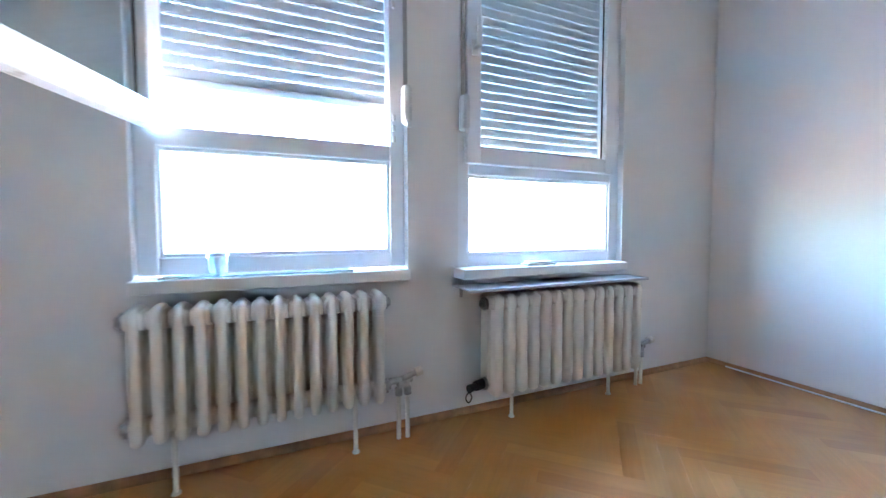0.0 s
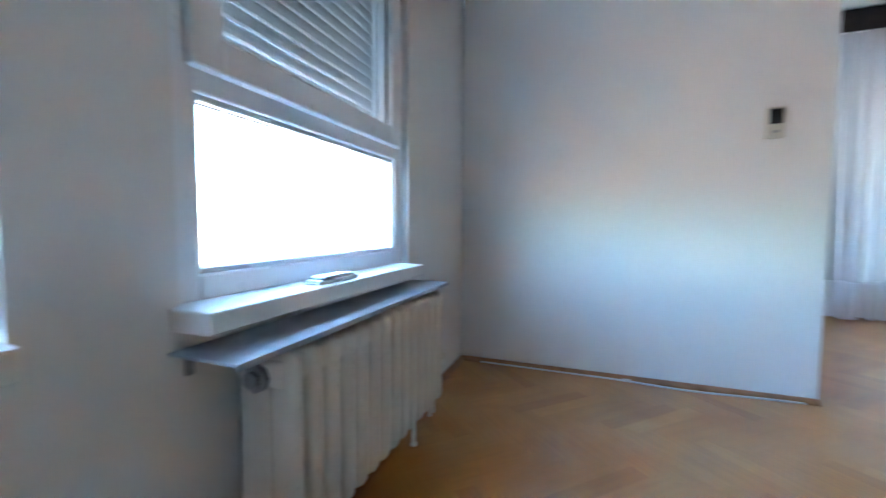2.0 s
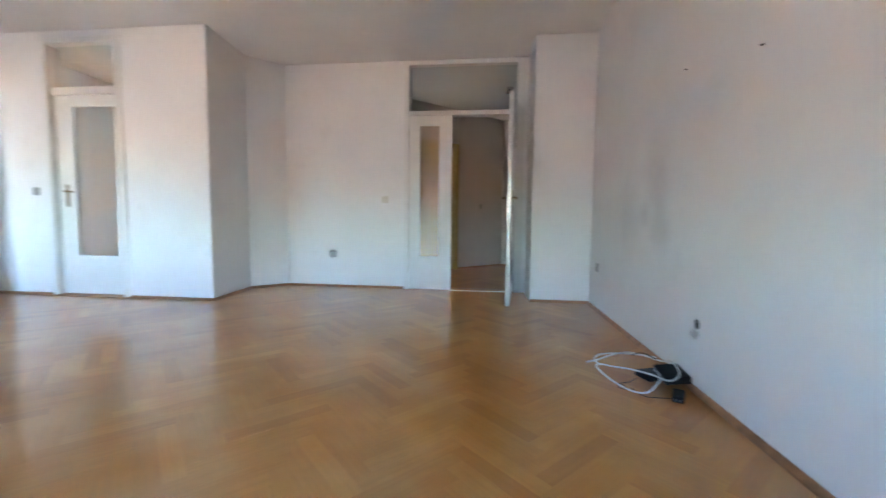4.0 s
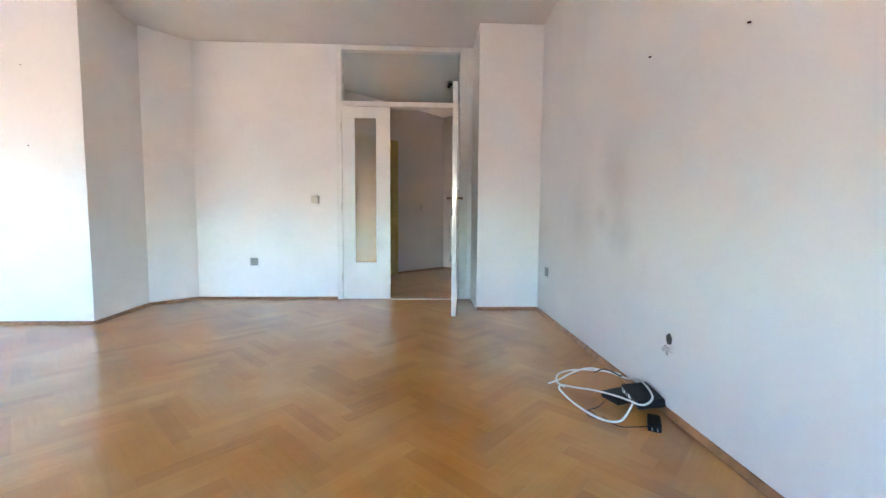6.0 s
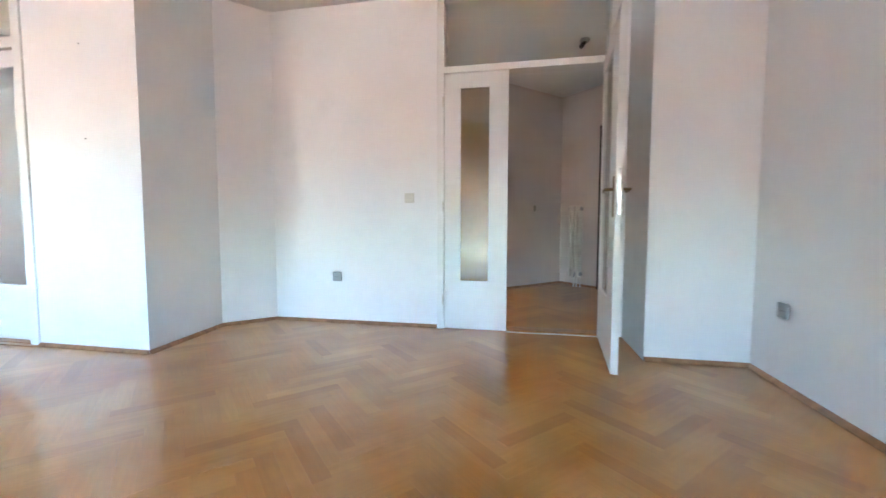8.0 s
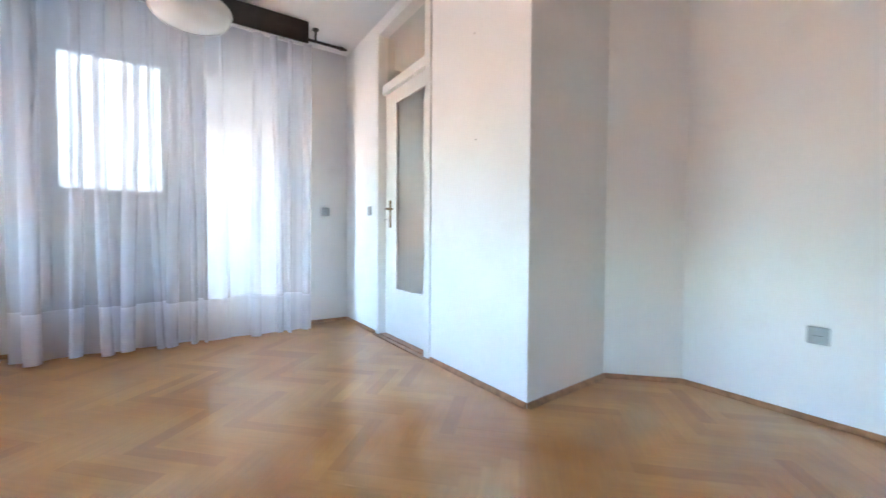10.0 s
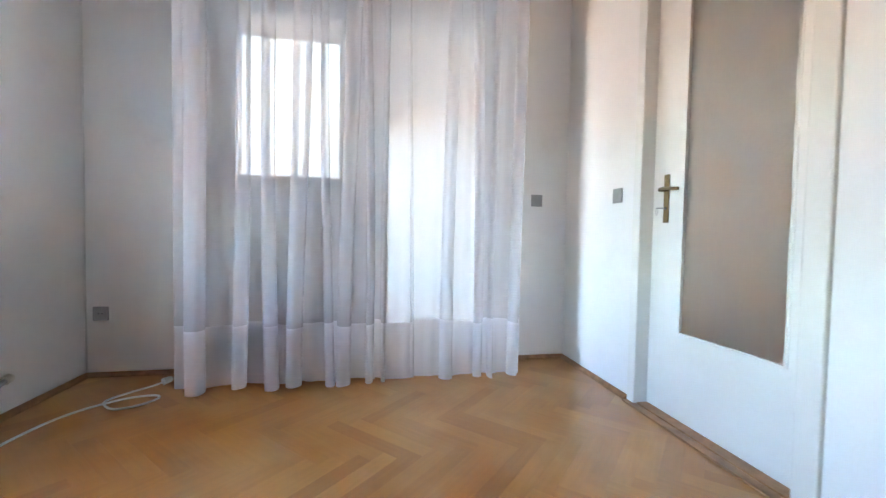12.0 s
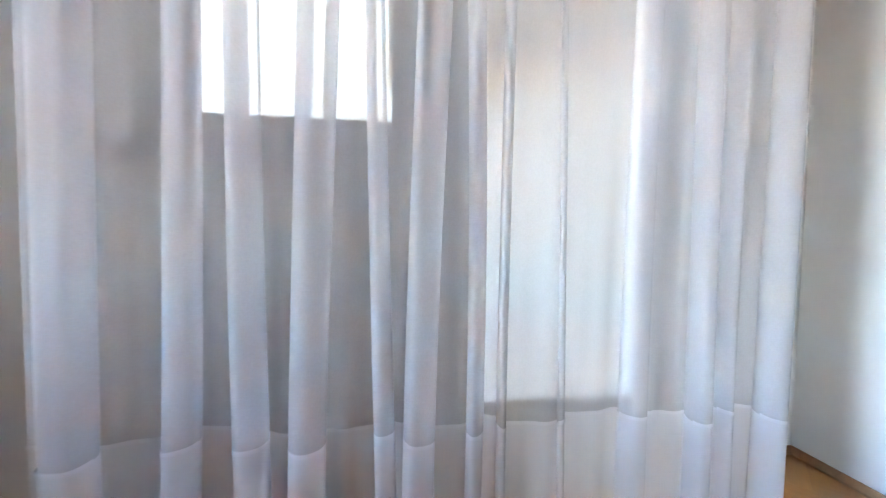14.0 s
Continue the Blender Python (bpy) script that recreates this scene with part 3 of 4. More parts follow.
def radiator(x0, x1, zb, zt, yc, n, depth, label, feet, fill=0.36, web=0.0, m=None):
    """Cast column radiator along x; one mesh a section."""
    t = thing("radiator", label, "radiator", at=((x0 + x1) / 2, yc, 0))
    w = (x1 - x0) / n
    bm = bmesh.new()
    rc = w * fill
    box(bm, -rc, rc, -depth / 2, depth / 2, zb, zt)
    long = [e for e in bm.edges if abs(e.verts[0].co.x - e.verts[1].co.x) > rc]
    bmesh.ops.bevel(bm, geom=long, offset=0.034, segments=4, profile=0.5, affect="EDGES")
    rims = [e for e in bm.edges if abs(e.verts[0].co.x - e.verts[1].co.x) < 1e-5 and abs(abs(e.verts[0].co.x) - rc) < 1e-5]
    bmesh.ops.bevel(bm, geom=rims, offset=rc * 0.85, segments=3, profile=0.5, affect="EDGES")
    for z in (zb + 0.05, zt - 0.05):
        rod(bm, (-w / 2, 0, z), (w / 2, 0, z), 0.030, 14)
    box(bm, -w / 2, w / 2, -depth / 2 + 0.014, depth / 2 - 0.014, zt - 0.072, zt - 0.014, 0.012)
    box(bm, -w / 2, w / 2, web - 0.006, web + 0.006, zb + 0.045, zt - 0.05)
    me = finish(bm, RAD, "section")
    for p in me.polygons:
        p.use_smooth = True
    for i in range(n):
        ob = new("section", me)
        ob.parent = t
        ob.location = (x0 + (i + 0.5) * w - (x0 + x1) / 2, 0, 0)
    for x in feet:
        bm = bmesh.new()
        rod(bm, (x, yc - 0.02, 0.0), (x, yc - 0.02, zb + 0.05), 0.0085, 10)
        rod(bm, (x, yc - 0.02, 0.0), (x, yc - 0.02, 0.006), 0.014, 10)
        box(bm, x - 0.012, x + 0.012, yc - 0.03, yc + 0.03, zb + 0.012, zb + 0.03, 0.003)
        part("foot", bm, RAD, t)
    for x, s in ((x0, -1), (x1, 1)):
        for z in (zb + 0.05, zt - 0.05):
            bm = bmesh.new()
            rod(bm, (x - s * 0.004, yc, z), (x + s * 0.012, yc, z), 0.030, 8)
            rod(bm, (x + s * 0.012, yc, z), (x + s * 0.024, yc, z), 0.019, 6)
            part("plug", bm, CHROME, t, "bare metal end plug")
    if m is not None:
        t.matrix_basis = m
    return t


radiator(-0.420, 0.405, 0.185, 0.625, YN - 0.105, 14, 0.135, "cream enamelled cast radiator below the open window", (-0.30, 0.285), fill=0.285, web=0.012)
radiator(0.872, 1.790, 0.120, 0.582, YN - 0.105, 14, 0.150, "cream enamelled column radiator under a grey metal shelf", (1.00, 1.60), fill=0.335, web=-0.022)
radiator(3.52, 4.43, 0.095, 0.575, YN2 - 0.105, 15, 0.14, "cream enamelled cast radiator beside the curtain", (3.72, 4.20), fill=0.33, web=-0.01)
radiator(-1.38, -0.52, 0.12, 0.92, 0.0, 14, 0.12, "cream radiator behind the sheer curtain", (-1.2, -0.7),
         m=Matrix.Translation((XE - 0.10, -0.95, 0)) @ Matrix.Rotation(radians(90), 4, "Z"))
radiator(-0.09, 0.09, 0.13, 1.14, 0.0, 3, 0.11, "narrow tall radiator on the hall wall", (-0.08,),
         m=Matrix.Translation((-0.60, -6.45, 0)) @ Matrix.Rotation(radians(-45), 4, "Z"))


def valve(x, y, z, side, label="paired radiator valve with two riser pipes"):
    t = thing("radiator_valve", label, "valve", at=(x, y, 0))
    bm = bmesh.new()
    rod(bm, (x - side * 0.06, y, z), (x + side * 0.035, y, z), 0.014)
    rod(bm, (x - side * 0.012, y - 0.02, z + 0.012), (x + side * 0.045, y - 0.02, z + 0.03), 0.012)
    box(bm, x - 0.028, x + 0.022, y - 0.018, y + 0.018, z - 0.028, z + 0.004, 0.006)
    part("body", bm, CHROME, t)
    for dx in (-0.022, 0.016):
        part("nut", rod(bmesh.new(), (x + dx, y, z - 0.03), (x + dx, y, z - 0.062), 0.016, 6), CHROME, t)
        part("pipe", rod(bmesh.new(), (x + dx, y, 0.0), (x + dx, y, z - 0.05), 0.0095), RAD, t)
    part("knob", rod(bmesh.new(), (x + side * 0.045, y - 0.02, z + 0.03), (x + side * 0.072, y - 0.02, z + 0.036), 0.019, 10), CREAM, t)
    return t


valve(0.49, YN - 0.095, 0.245, 1)
valve(1.86, YN - 0.095, 0.215, 1)
valve(4.47, YN2 - 0.10, 0.19, 1)
valve(-0.60, -6.42, 0.20, 1, "chrome valve under the hall radiator")
t = thing("thermostatic_valve", "black thermostatic valve with a hanging ring", "valve", at=(0.83, YN - 0.10, 0.17))
part("head", rod(bmesh.new(), (0.862, YN - 0.105, 0.172), (0.815, YN - 0.12, 0.172), 0.022, 12), DARK, t)
part("cap", rod(bmesh.new(), (0.815, YN - 0.12, 0.172), (0.775, YN - 0.13, 0.168), 0.014, 12, 0.018), DARK, t)
part("ring", tube([(0.775, YN - 0.13, 0.152), (0.790, YN - 0.13, 0.13), (0.775, YN - 0.13, 0.108), (0.760, YN - 0.13, 0.13)], 0.003, 6, True), DARK, t)

t = thing("radiator_shelf", "thin grey metal shelf plate on brackets above the radiator", "shelf", at=(1.27, YN - 0.1, 0.606))
part("plate", slab(0.745, 1.800, YN - 0.19, YN - 0.022, 0.606, 0.612, 0.0015), SHELFM, t)
part("lip", slab(0.745, 1.800, YN - 0.192, YN - 0.188, 0.599, 0.612, 0.001), SHELFM, t)
for x in (0.80, 1.74):
    part("bracket", box(slab(x - 0.008, x + 0.008, YN - 0.17, YN, 0.598, 0.605), x - 0.008, x + 0.008, YN - 0.006, YN, 0.55, 0.600), SHELFM, t)

# things on the sills
solo("glass_sheet", slab(-0.335, 0.29, YN - 0.098, YN - 0.015, 0.7005, 0.7085, 0.0015), SHEETGLASS, "loose sheet of bluish glass lying on the sill", "glass sheet")
t = thing("drinking_glass", "small clear bluish glass on the window sill", "glass", at=(-0.17, YN - 0.045, 0.709))
part("wall", lathe([(0.030, 0.0), (0.033, 0.07), (0.031, 0.07), (0.028, 0.006), (0.0, 0.006)], 24, (-0.17, YN - 0.045, 0.7095)), PANE, t, smooth=True)
t = thing("sill_box", "flat white plastic box lying on the sill", "box", at=(1.19, YN - 0.05, 0.688))
part("base", slab(1.105, 1.285, YN - 0.085, YN - 0.03, 0.6885, 0.700, 0.003), WHITEP, t)
part("lid", slab(1.125, 1.265, YN - 0.082, YN - 0.033, 0.7005, 0.709, 0.003), WHITEP, t)

# ---- doors ----


def door_handle(parent, x, y, z, toward, reach):
    """Brass lever on a long plate, on a face looking along y; toward: -1 or 1 out of the face, reach: lever direction along x."""
    h = part("door_handle", slab(x - 0.016, x + 0.016, y, y + toward * 0.008, z - 0.16, z + 0.075, 0.003), BRASS, parent, "worn brass handle plate")
    bm = rod(bmesh.new(), (x, y, z), (x, y + toward * 0.045, z), 0.009)
    part("neck", bm, BRASS, h)
    part("lever", tube([(x, y + toward * 0.045, z), (x + reach * 0.03, y + toward * 0.050, z + 0.002), (x + reach * 0.075, y + toward * 0.048, z - 0.002),
                        (x + reach * 0.115, y + toward * 0.042, z - 0.006)], 0.008, 10), BRASS, h, smooth=True)
    part("keyhole", rod(bmesh.new(), (x, y + toward * 0.0075, z - 0.09), (x, y + toward * 0.0095, z - 0.09), 0.007, 10), DARK, h)
    return h


# glazed door in the wall by the curtain
yl = YD - 0.062                       # room face of the leaf
t = tagged(thing("door_1", "white glazed interior door, closed, with a brass handle", "", at=(4.0, yl, 0)), kind="structure")
fb = bmesh.new()
for a, b in ((3.535, 3.612), (4.385, 4.443)):
    box(fb, a, b, YD - 0.15, YD + 0.012, 0.0, 2.655, 0.006)
box(fb, 3.61, 4.387, YD - 0.149, YD + 0.011, 2.60, 2.655, 0.006)
part("door_frame", fb, GLOSS, t)
part("transom_bar", slab(3.605, 4.392, YD - 0.12, YD - 0.028, 2.10, 2.178, 0.008), GLOSS, t)
g = part("transom_pane", slab(3.612, 4.385, YD - 0.085, YD - 0.079, 2.178, 2.60), PANE, t)
g.visible_shadow = False
leaf = part("leaf", wall_bm("x", 3.616, 4.381, yl - 0.040, yl, 0.016, 2.098, [(3.700, 4.185, 0.425, 1.985)]), GLOSS, t)
part("glass_panel", slab(3.700, 4.185, yl - 0.024, yl - 0.018, 0.425, 1.985), PEBBLED, leaf, "pebbled translucent glass")
bead = ring_bm(3.692, 4.193, 0.417, 1.993, 0.013, yl - 0.006, yl + 0.004, 0.002)
part("bead", bead, GLOSS, leaf)
door_handle(leaf, 4.288, yl, 1.105, 1, -1)
part("threshold", slab(3.612, 4.385, YD - 0.15, YD - 0.004, -0.001, 0.014, 0.003), BASEW, t, "worn brown wooden threshold")

part("threshold_strip", slab(3.545, 4.438, YD - 0.003, YD + 0.042, 0.0005, 0.010, 0.003), BASEW, t, "worn brown strip before the threshold")
key = thing("key", "small steel key with a ring in the door lock", "key", at=(4.288, yl + 0.01, 1.015))
part("shaft", rod(bmesh.new(), (4.288, yl + 0.006, 1.015), (4.288, yl + 0.034, 1.015), 0.0028, 8), CHROME, key)
part("bow", tube([(4.288, yl + 0.034, 1.015), (4.300, yl + 0.043, 1.015), (4.288, yl + 0.056, 1.015), (4.276, yl + 0.043, 1.015)], 0.0024, 6, True), CHROME, key, smooth=True)
part("ring", tube([(4.288, yl + 0.054, 1.015), (4.295, yl + 0.055, 0.998), (4.288, yl + 0.056, 0.980), (4.281, yl + 0.055, 0.998)], 0.0012, 6, True), CHROME, key, smooth=True)

# double door to the hall
yf = YS + 0.030                       # frame face
t = tagged(thing("door_2", "white double door with ribbed glass, one leaf wide open", "", at=(0.15, yf, 0)), kind="structure")
fb = bmesh.new()
box(fb, 0.792, 0.852, YS - 0.14, yf, 0.0, 2.715, 0.005)
box(fb, -0.562, -0.468, YS - 0.14, yf, 0.0, 2.715, 0.005)
box(fb, -0.47, 0.794, YS - 0.139, yf - 0.001, 2.662, 2.714, 0.005)
part("door_frame", fb, GLOSS, t)
part("transom_bar", slab(-0.472, 0.796, YS - 0.09, yf + 0.004, 2.082, 2.135, 0.006), GLOSS, t)
g = part("transom_pane", slab(-0.468, 0.792, YS - 0.05, YS - 0.044, 2.135, 2.662), PANE, t)
g.visible_shadow = False
yl2 = yf - 0.004
leaf = part("leaf", wall_bm("x", 0.278, 0.788, yl2 - 0.04, yl2, 0.008, 2.078, [(0.424, 0.660, 0.406, 1.963)]), GLOSS, t)
part("glass_panel", slab(0.424, 0.660, yl2 - 0.024, yl2 - 0.018, 0.406, 1.963), RIBBED, leaf, "ribbed translucent glass")
part("bead", ring_bm(0.417, 0.667, 0.399, 1.970, 0.012, yl2 - 0.006, yl2 + 0.003, 0.002), GLOSS, leaf)
for z in (0.25, 1.02, 1.86):
    part("hinge", rod(bmesh.new(), (0.800, yf + 0.006, z - 0.04), (0.800, yf + 0.006, z + 0.04), 0.007, 8), CREAM, leaf)
# the open leaf, built closed and swung on its hinge
mo = Matrix.Translation((-0.468, yf + 0.004, 0)) @ Matrix.Rotation(radians(84.5), 4, "Z") @ Matrix.Translation((0.468, -(yf + 0.004), 0))
bm = wall_bm("x", -0.466, 0.356, yl2 - 0.04, yl2, 0.010, 2.078, [(-0.335, 0.105, 0.406, 1.963)])
bmesh.ops.transform(bm, matrix=mo, verts=bm.verts)
leaf = part("leaf", bm, GLOSS, t)
part("glass_panel", slab(-0.335, 0.105, yl2 - 0.024, yl2 - 0.018, 0.406, 1.963, 0.0, mo), RIBBED, leaf, "ribbed translucent glass")
for ya, yb in ((yl2 - 0.006, yl2 + 0.003), (yl2 - 0.043, yl2 - 0.034)):
    bm = ring_bm(-0.342, 0.112, 0.399, 1.970, 0.012, ya, yb, 0.002)
    bmesh.ops.transform(bm, matrix=mo, verts=bm.verts)
    part("bead", bm, GLOSS, leaf)
part("lock_plate", slab(0.355, 0.359, yl2 - 0.031, yl2 - 0.009, 0.93, 1.19, 0.001, mo), CHROME, leaf, "bright metal lock plate on the edge")
for tw, yy in ((1, yl2), (-1, yl2 - 0.04)):
    before = set(bpy.data.objects)
    door_handle(leaf, 0.30, yy, 1.075, tw, -1)
    for ob in set(bpy.data.objects) - before:
        ob.data.transform(mo)
part("threshold", slab(-0.468, 0.792, YS - 0.14, yf - 0.05, -0.001, 0.010, 0.003), BASEW, t)
solo("floor_cable", tube([(0.275, -3.842, 0.008), (0.1, -3.835, 0.007), (-0.15, -3.845, 0.007), (-0.42, -3.838, 0.007)], 0.005, 6), WHITEP,
     "thin white cable across the open doorway floor", "cable", smooth=True)

# ---- hall ----
u = Vector((-1.32, 1.34, 0)).normalized()


def along(bm, base):
    """Turn a mesh built along x onto the slanted hall wall, from the corner."""
    ang = math.atan2(u.y, u.x)
    bmesh.ops.transform(bm, matrix=Matrix.Translation(base) @ Matrix.Rotation(ang, 4, "Z"), verts=bm.verts)
    return bm


hc = Vector((-0.43, -6.76, 0))
t = tagged(thing("door_3", "varnished orange-brown hall entrance door in a dark frame", "", at=hc + u * 1.1), kind="structure")
fb = bmesh.new()
box(fb, 0.665, 0.725, -0.06, 0.0, 0.0, 2.18, 0.004)
box(fb, 1.565, 1.625, -0.06, 0.0, 0.0, 2.18, 0.004)
box(fb, 0.725, 1.565, -0.059, -0.001, 2.12, 2.18, 0.004)
part("door_frame", along(fb, hc), DARKWOOD, t, "dark stained frame")
leaf = part("leaf", along(slab(0.728, 1.562, -0.040, -0.004, 0.01, 2.118, 0.003), hc), ORANGEDOOR, t)
for z0, z1 in ((0.15, 0.95), (1.30, 2.0)):
    part("door_panel", along(slab(0.84, 1.45, -0.047, -0.036, z0, z1, 0.006), hc), ORANGEDOOR, leaf)
part("lock", along(slab(0.745, 0.86, -0.075, -0.040, 1.06, 1.20, 0.004), hc), DARK, leaf, "black surface lock")
part("bolt_bar", along(slab(0.86, 1.50, -0.062, -0.045, 1.11, 1.135, 0.003), hc), DARK, leaf, "black bolt bar")
bm = along(slab(1.02, 1.30, -0.10, -0.002, 2.36, 2.60, 0.006), hc)
t = thing("meter_box", "grey metal vent box high on the hall wall", "box", at=hc + u * 1.16 + Vector((0, 0, 2.4)))
part("case", bm, CHROME, t)
for i in range(5):
    part("slot", along(slab(1.05, 1.27, -0.103, -0.099, 2.40 + i * 0.036, 2.416 + i * 0.036), hc), DARK, t)
t = thing("ceiling_lamp_holder", "small chrome lamp holder on the hall ceiling", "lamp holder", at=(-0.44, -4.925, H))
part("rose", rod(bmesh.new(), (-0.44, -4.925, H), (-0.44, -4.925, H - 0.022), 0.05, 20), CHROME, t)
part("socket", rod(bmesh.new(), (-0.44, -4.925, H - 0.022), (-0.40, -4.925, H - 0.075), 0.022, 14), DARK, t)
# yellow door on the other slanted wall
v = Vector((1.19, 1.15, 0)).normalized()
mv = Matrix.Translation((0.36, -6.0, 0)) @ Matrix.Rotation(math.atan2(v.y, v.x), 4, "Z")
t = tagged(thing("door_4", "pale yellow hall door in a yellowish frame", "", at=(0.7, -5.66, 0)), kind="structure")
bm = bmesh.new()
box(bm, 0.02, 0.10, 0.0, 0.05, 0.0, 2.14, 0.004)
box(bm, 0.90, 0.98, 0.0, 0.05, 0.0, 2.14, 0.004)
box(bm, 0.10, 0.90, 0.001, 0.049, 2.06, 2.14, 0.004)
bmesh.ops.transform(bm, matrix=mv, verts=bm.verts)
part("door_frame", bm, YELLOWDOOR, t)
part("leaf", slab(0.102, 0.898, 0.004, 0.036, 0.01, 2.058, 0.003, mv), YELLOWDOOR, t)


def wall_plate(name, at, face, label, category, mat, kind):
    """Flush plate on a wall; face: heading of its outward normal."""
    m = Matrix.Translation(at) @ Matrix.Rotation(radians(face), 4, "Z")
    t = thing(name, label, category, at=at)
    part("plate", slab(-0.041, 0.041, -0.009, 0.0, -0.041, 0.041, 0.004, m), mat, t)
    if kind == "socket":
        bm = bmesh.new()
        rod(bm, (0, -0.0085, 0), (0, -0.011, 0), 0.026, 20)
        bmesh.ops.transform(bm, matrix=m, verts=bm.verts)
        part("insert", bm, mat, t)
        for dx in (-0.0095, 0.0095):
            bm = rod(bmesh.new(), (dx, -0.0105, 0), (dx, -0.0118, 0), 0.0035, 8)
            bmesh.ops.transform(bm, matrix=m, verts=bm.verts)
            part("contact_hole", bm, DARK, t)
    else:
        bm = slab(-0.026, 0.026, -0.013, -0.008, -0.026, 0.026, 0.003)
        bmesh.ops.transform(bm, matrix=m @ Matrix.Rotation(radians(3), 4, "X"), verts=bm.verts)
        part("rocker", bm, mat, t)
    return t


# face 0 looks along -y, so turn each plate to its wall
wall_plate("power_socket", (1.754, YS, 0.412), 180, "grey plastic power socket low on the white wall", "socket", GREYP, "socket")
wall_plate("light_switch", (1.093, YS, 1.092), 180, "cream light switch beside the double door", "switch", CREAM, "switch")
wall_plate("power_socket", (XW, -3.07, 0.412), 90, "grey power socket near the short wall", "socket", GREYP, "socket")
wall_plate("light_switch", (4.587, YD, 1.103), 180, "grey light switch beside the glazed door", "switch", GREYP, "switch")
wall_plate("light_switch", (XE, -2.622, 1.117), -90, "grey light switch beside the sheer curtain", "switch", GREYP, "switch")
wall_plate("power_socket", (XE, 0.062, 0.373), -90, "grey power socket low in the corner by the curtain", "socket", GREYP, "socket")
wall_plate("light_switch", (-0.02, -6.37, 1.10), 136, "cream light switch on the hall wall", "switch", CREAM, "switch")

t = thing("room_thermostat", "cream wall thermostat with a dark upper window", "thermostat", at=(XP, 0.076, 1.345))
part("case", slab(XP - 0.030, XP, 0.040, 0.112, 1.271, 1.417, 0.005), CREAM, t)
part("display", slab(XP - 0.0325, XP - 0.029, 0.050, 0.102, 1.337, 1.407, 0.002), DARK, t, "dark display window")
part("slider", slab(XP - 0.036, XP - 0.029, 0.066, 0.086, 1.295, 1.307, 0.002), GREYP, t)

# ---- cables and boxes by the wall ----
solo("partition_cable", tube([(XP - 0.025, 1.50, 0.008), (XP - 0.024, 1.0, 0.006), (XP - 0.030, 0.72, 0.007), (XP - 0.055, 0.40, 0.006),
                              (XP - 0.034, 0.1, 0.006), (XP - 0.022, -0.10, 0.006)], 0.005, 6), WHITEP, "white cable lying along the foot of the wall", "cable", smooth=True)
solo("cable_joint", rod(bmesh.new(), (XP - 0.032, 0.70, 0.010), (XP - 0.034, 0.66, 0.010), 0.009, 8), WHITEP, "small white joint on the floor cable", "cable joint")


def rotated(cx, cy, deg):
    return Matrix.Translation((cx, cy, 0)) @ Matrix.Rotation(radians(deg), 4, "Z")


mr = rotated(-1.130, -1.300, 84) @ Matrix.Translation((0, 0, 0.058)) @ Matrix.Rotation(radians(9), 4, "X")
t = thing("set_top_box", "black set-top box leaning on another box by the wall", "set-top box", at=(-1.130, -1.300, 0.0))
part("case", slab(-0.098, 0.098, -0.060, 0.060, -0.018, 0.020, 0.005, mr), DARK, t)
for i, dx in enumerate((-0.072, -0.050, -0.025, 0.0, 0.020, 0.050)):
    part("socket", slab(dx - 0.008, dx + 0.008 - 0.006 * (i % 3), -0.0622, -0.0595, -0.011 + 0.005 * (i % 2), 0.012 - 0.004 * (i % 3), 0.0008, mr), WHITEP if i % 2 else CHROME, t)
mr2 = rotated(-1.065, -1.385, 20)
t = thing("router", "black router lying flat under the cables", "router", at=(-1.065, -1.385, 0.0))
part("case", slab(-0.060, 0.065, -0.055, 0.055, 0.001, 0.034, 0.006, mr2), DARK, t)
part("foot", slab(-0.06, -0.04, -0.05, 0.05, 0.0, 0.003, 0.0, mr2), DARK, t)
mr3 = rotated(-1.085, -1.125, 62)
t = thing("power_adapter", "black mains power adapter on the parquet", "adapter", at=(-1.085, -1.125, 0.0))
part("case", slab(-0.052, 0.052, -0.026, 0.026, 0.0005, 0.034, 0.006, mr3), DARK, t)
for dy in (-0.01, 0.01):
    bm = rod(bmesh.new(), (0.052, dy, 0.017), (0.070, dy, 0.017), 0.0025, 6)
    bmesh.ops.transform(bm, matrix=mr3, verts=bm.verts)
    part("pin", bm, CHROME, t)
solo("coaxial_cable", tube([(-0.765, -1.555, 0.012), (-0.84, -1.60, 0.014), (-0.95, -1.69, 0.018), (-1.07, -1.74, 0.022), (-1.15, -1.66, 0.026), (-1.17, -1.52, 0.05),
                            (-1.165, -1.38, 0.095), (-1.13, -1.22, 0.09), (-1.075, -1.20, 0.06), (-1.02, -1.29, 0.055), (-0.96, -1.42, 0.03), (-0.89, -1.50, 0.012),
                            (-0.83, -1.53, 0.012), (-0.80, -1.48, 0.012), (-0.82, -1.32, 0.010), (-0.88, -1.18, 0.009), (-0.96, -1.16, 0.012), (-1.04, -1.22, 0.055)], 0.0048, 8),
     WHITEP, "coiled white coaxial cable looped over the boxes", "cable", smooth=True)
solo("coaxial_cable", tube([(-0.83, -1.49, 0.020), (-0.81, -1.56, 0.022), (-0.86, -1.66, 0.024), (-0.98, -1.74, 0.012), (-1.10, -1.68, 0.03), (-1.15, -1.55, 0.06)], 0.0048, 8),
     WHITEP, "second loop of white coaxial cable on the parquet", "cable", smooth=True)
solo("thin_cable", tube([(-1.03, -1.60, 0.05), (-1.10, -1.62, 0.06), (-1.14, -1.52, 0.06)], 0.003, 6), DARK, "thin black cable end sticking out", "cable", smooth=True)
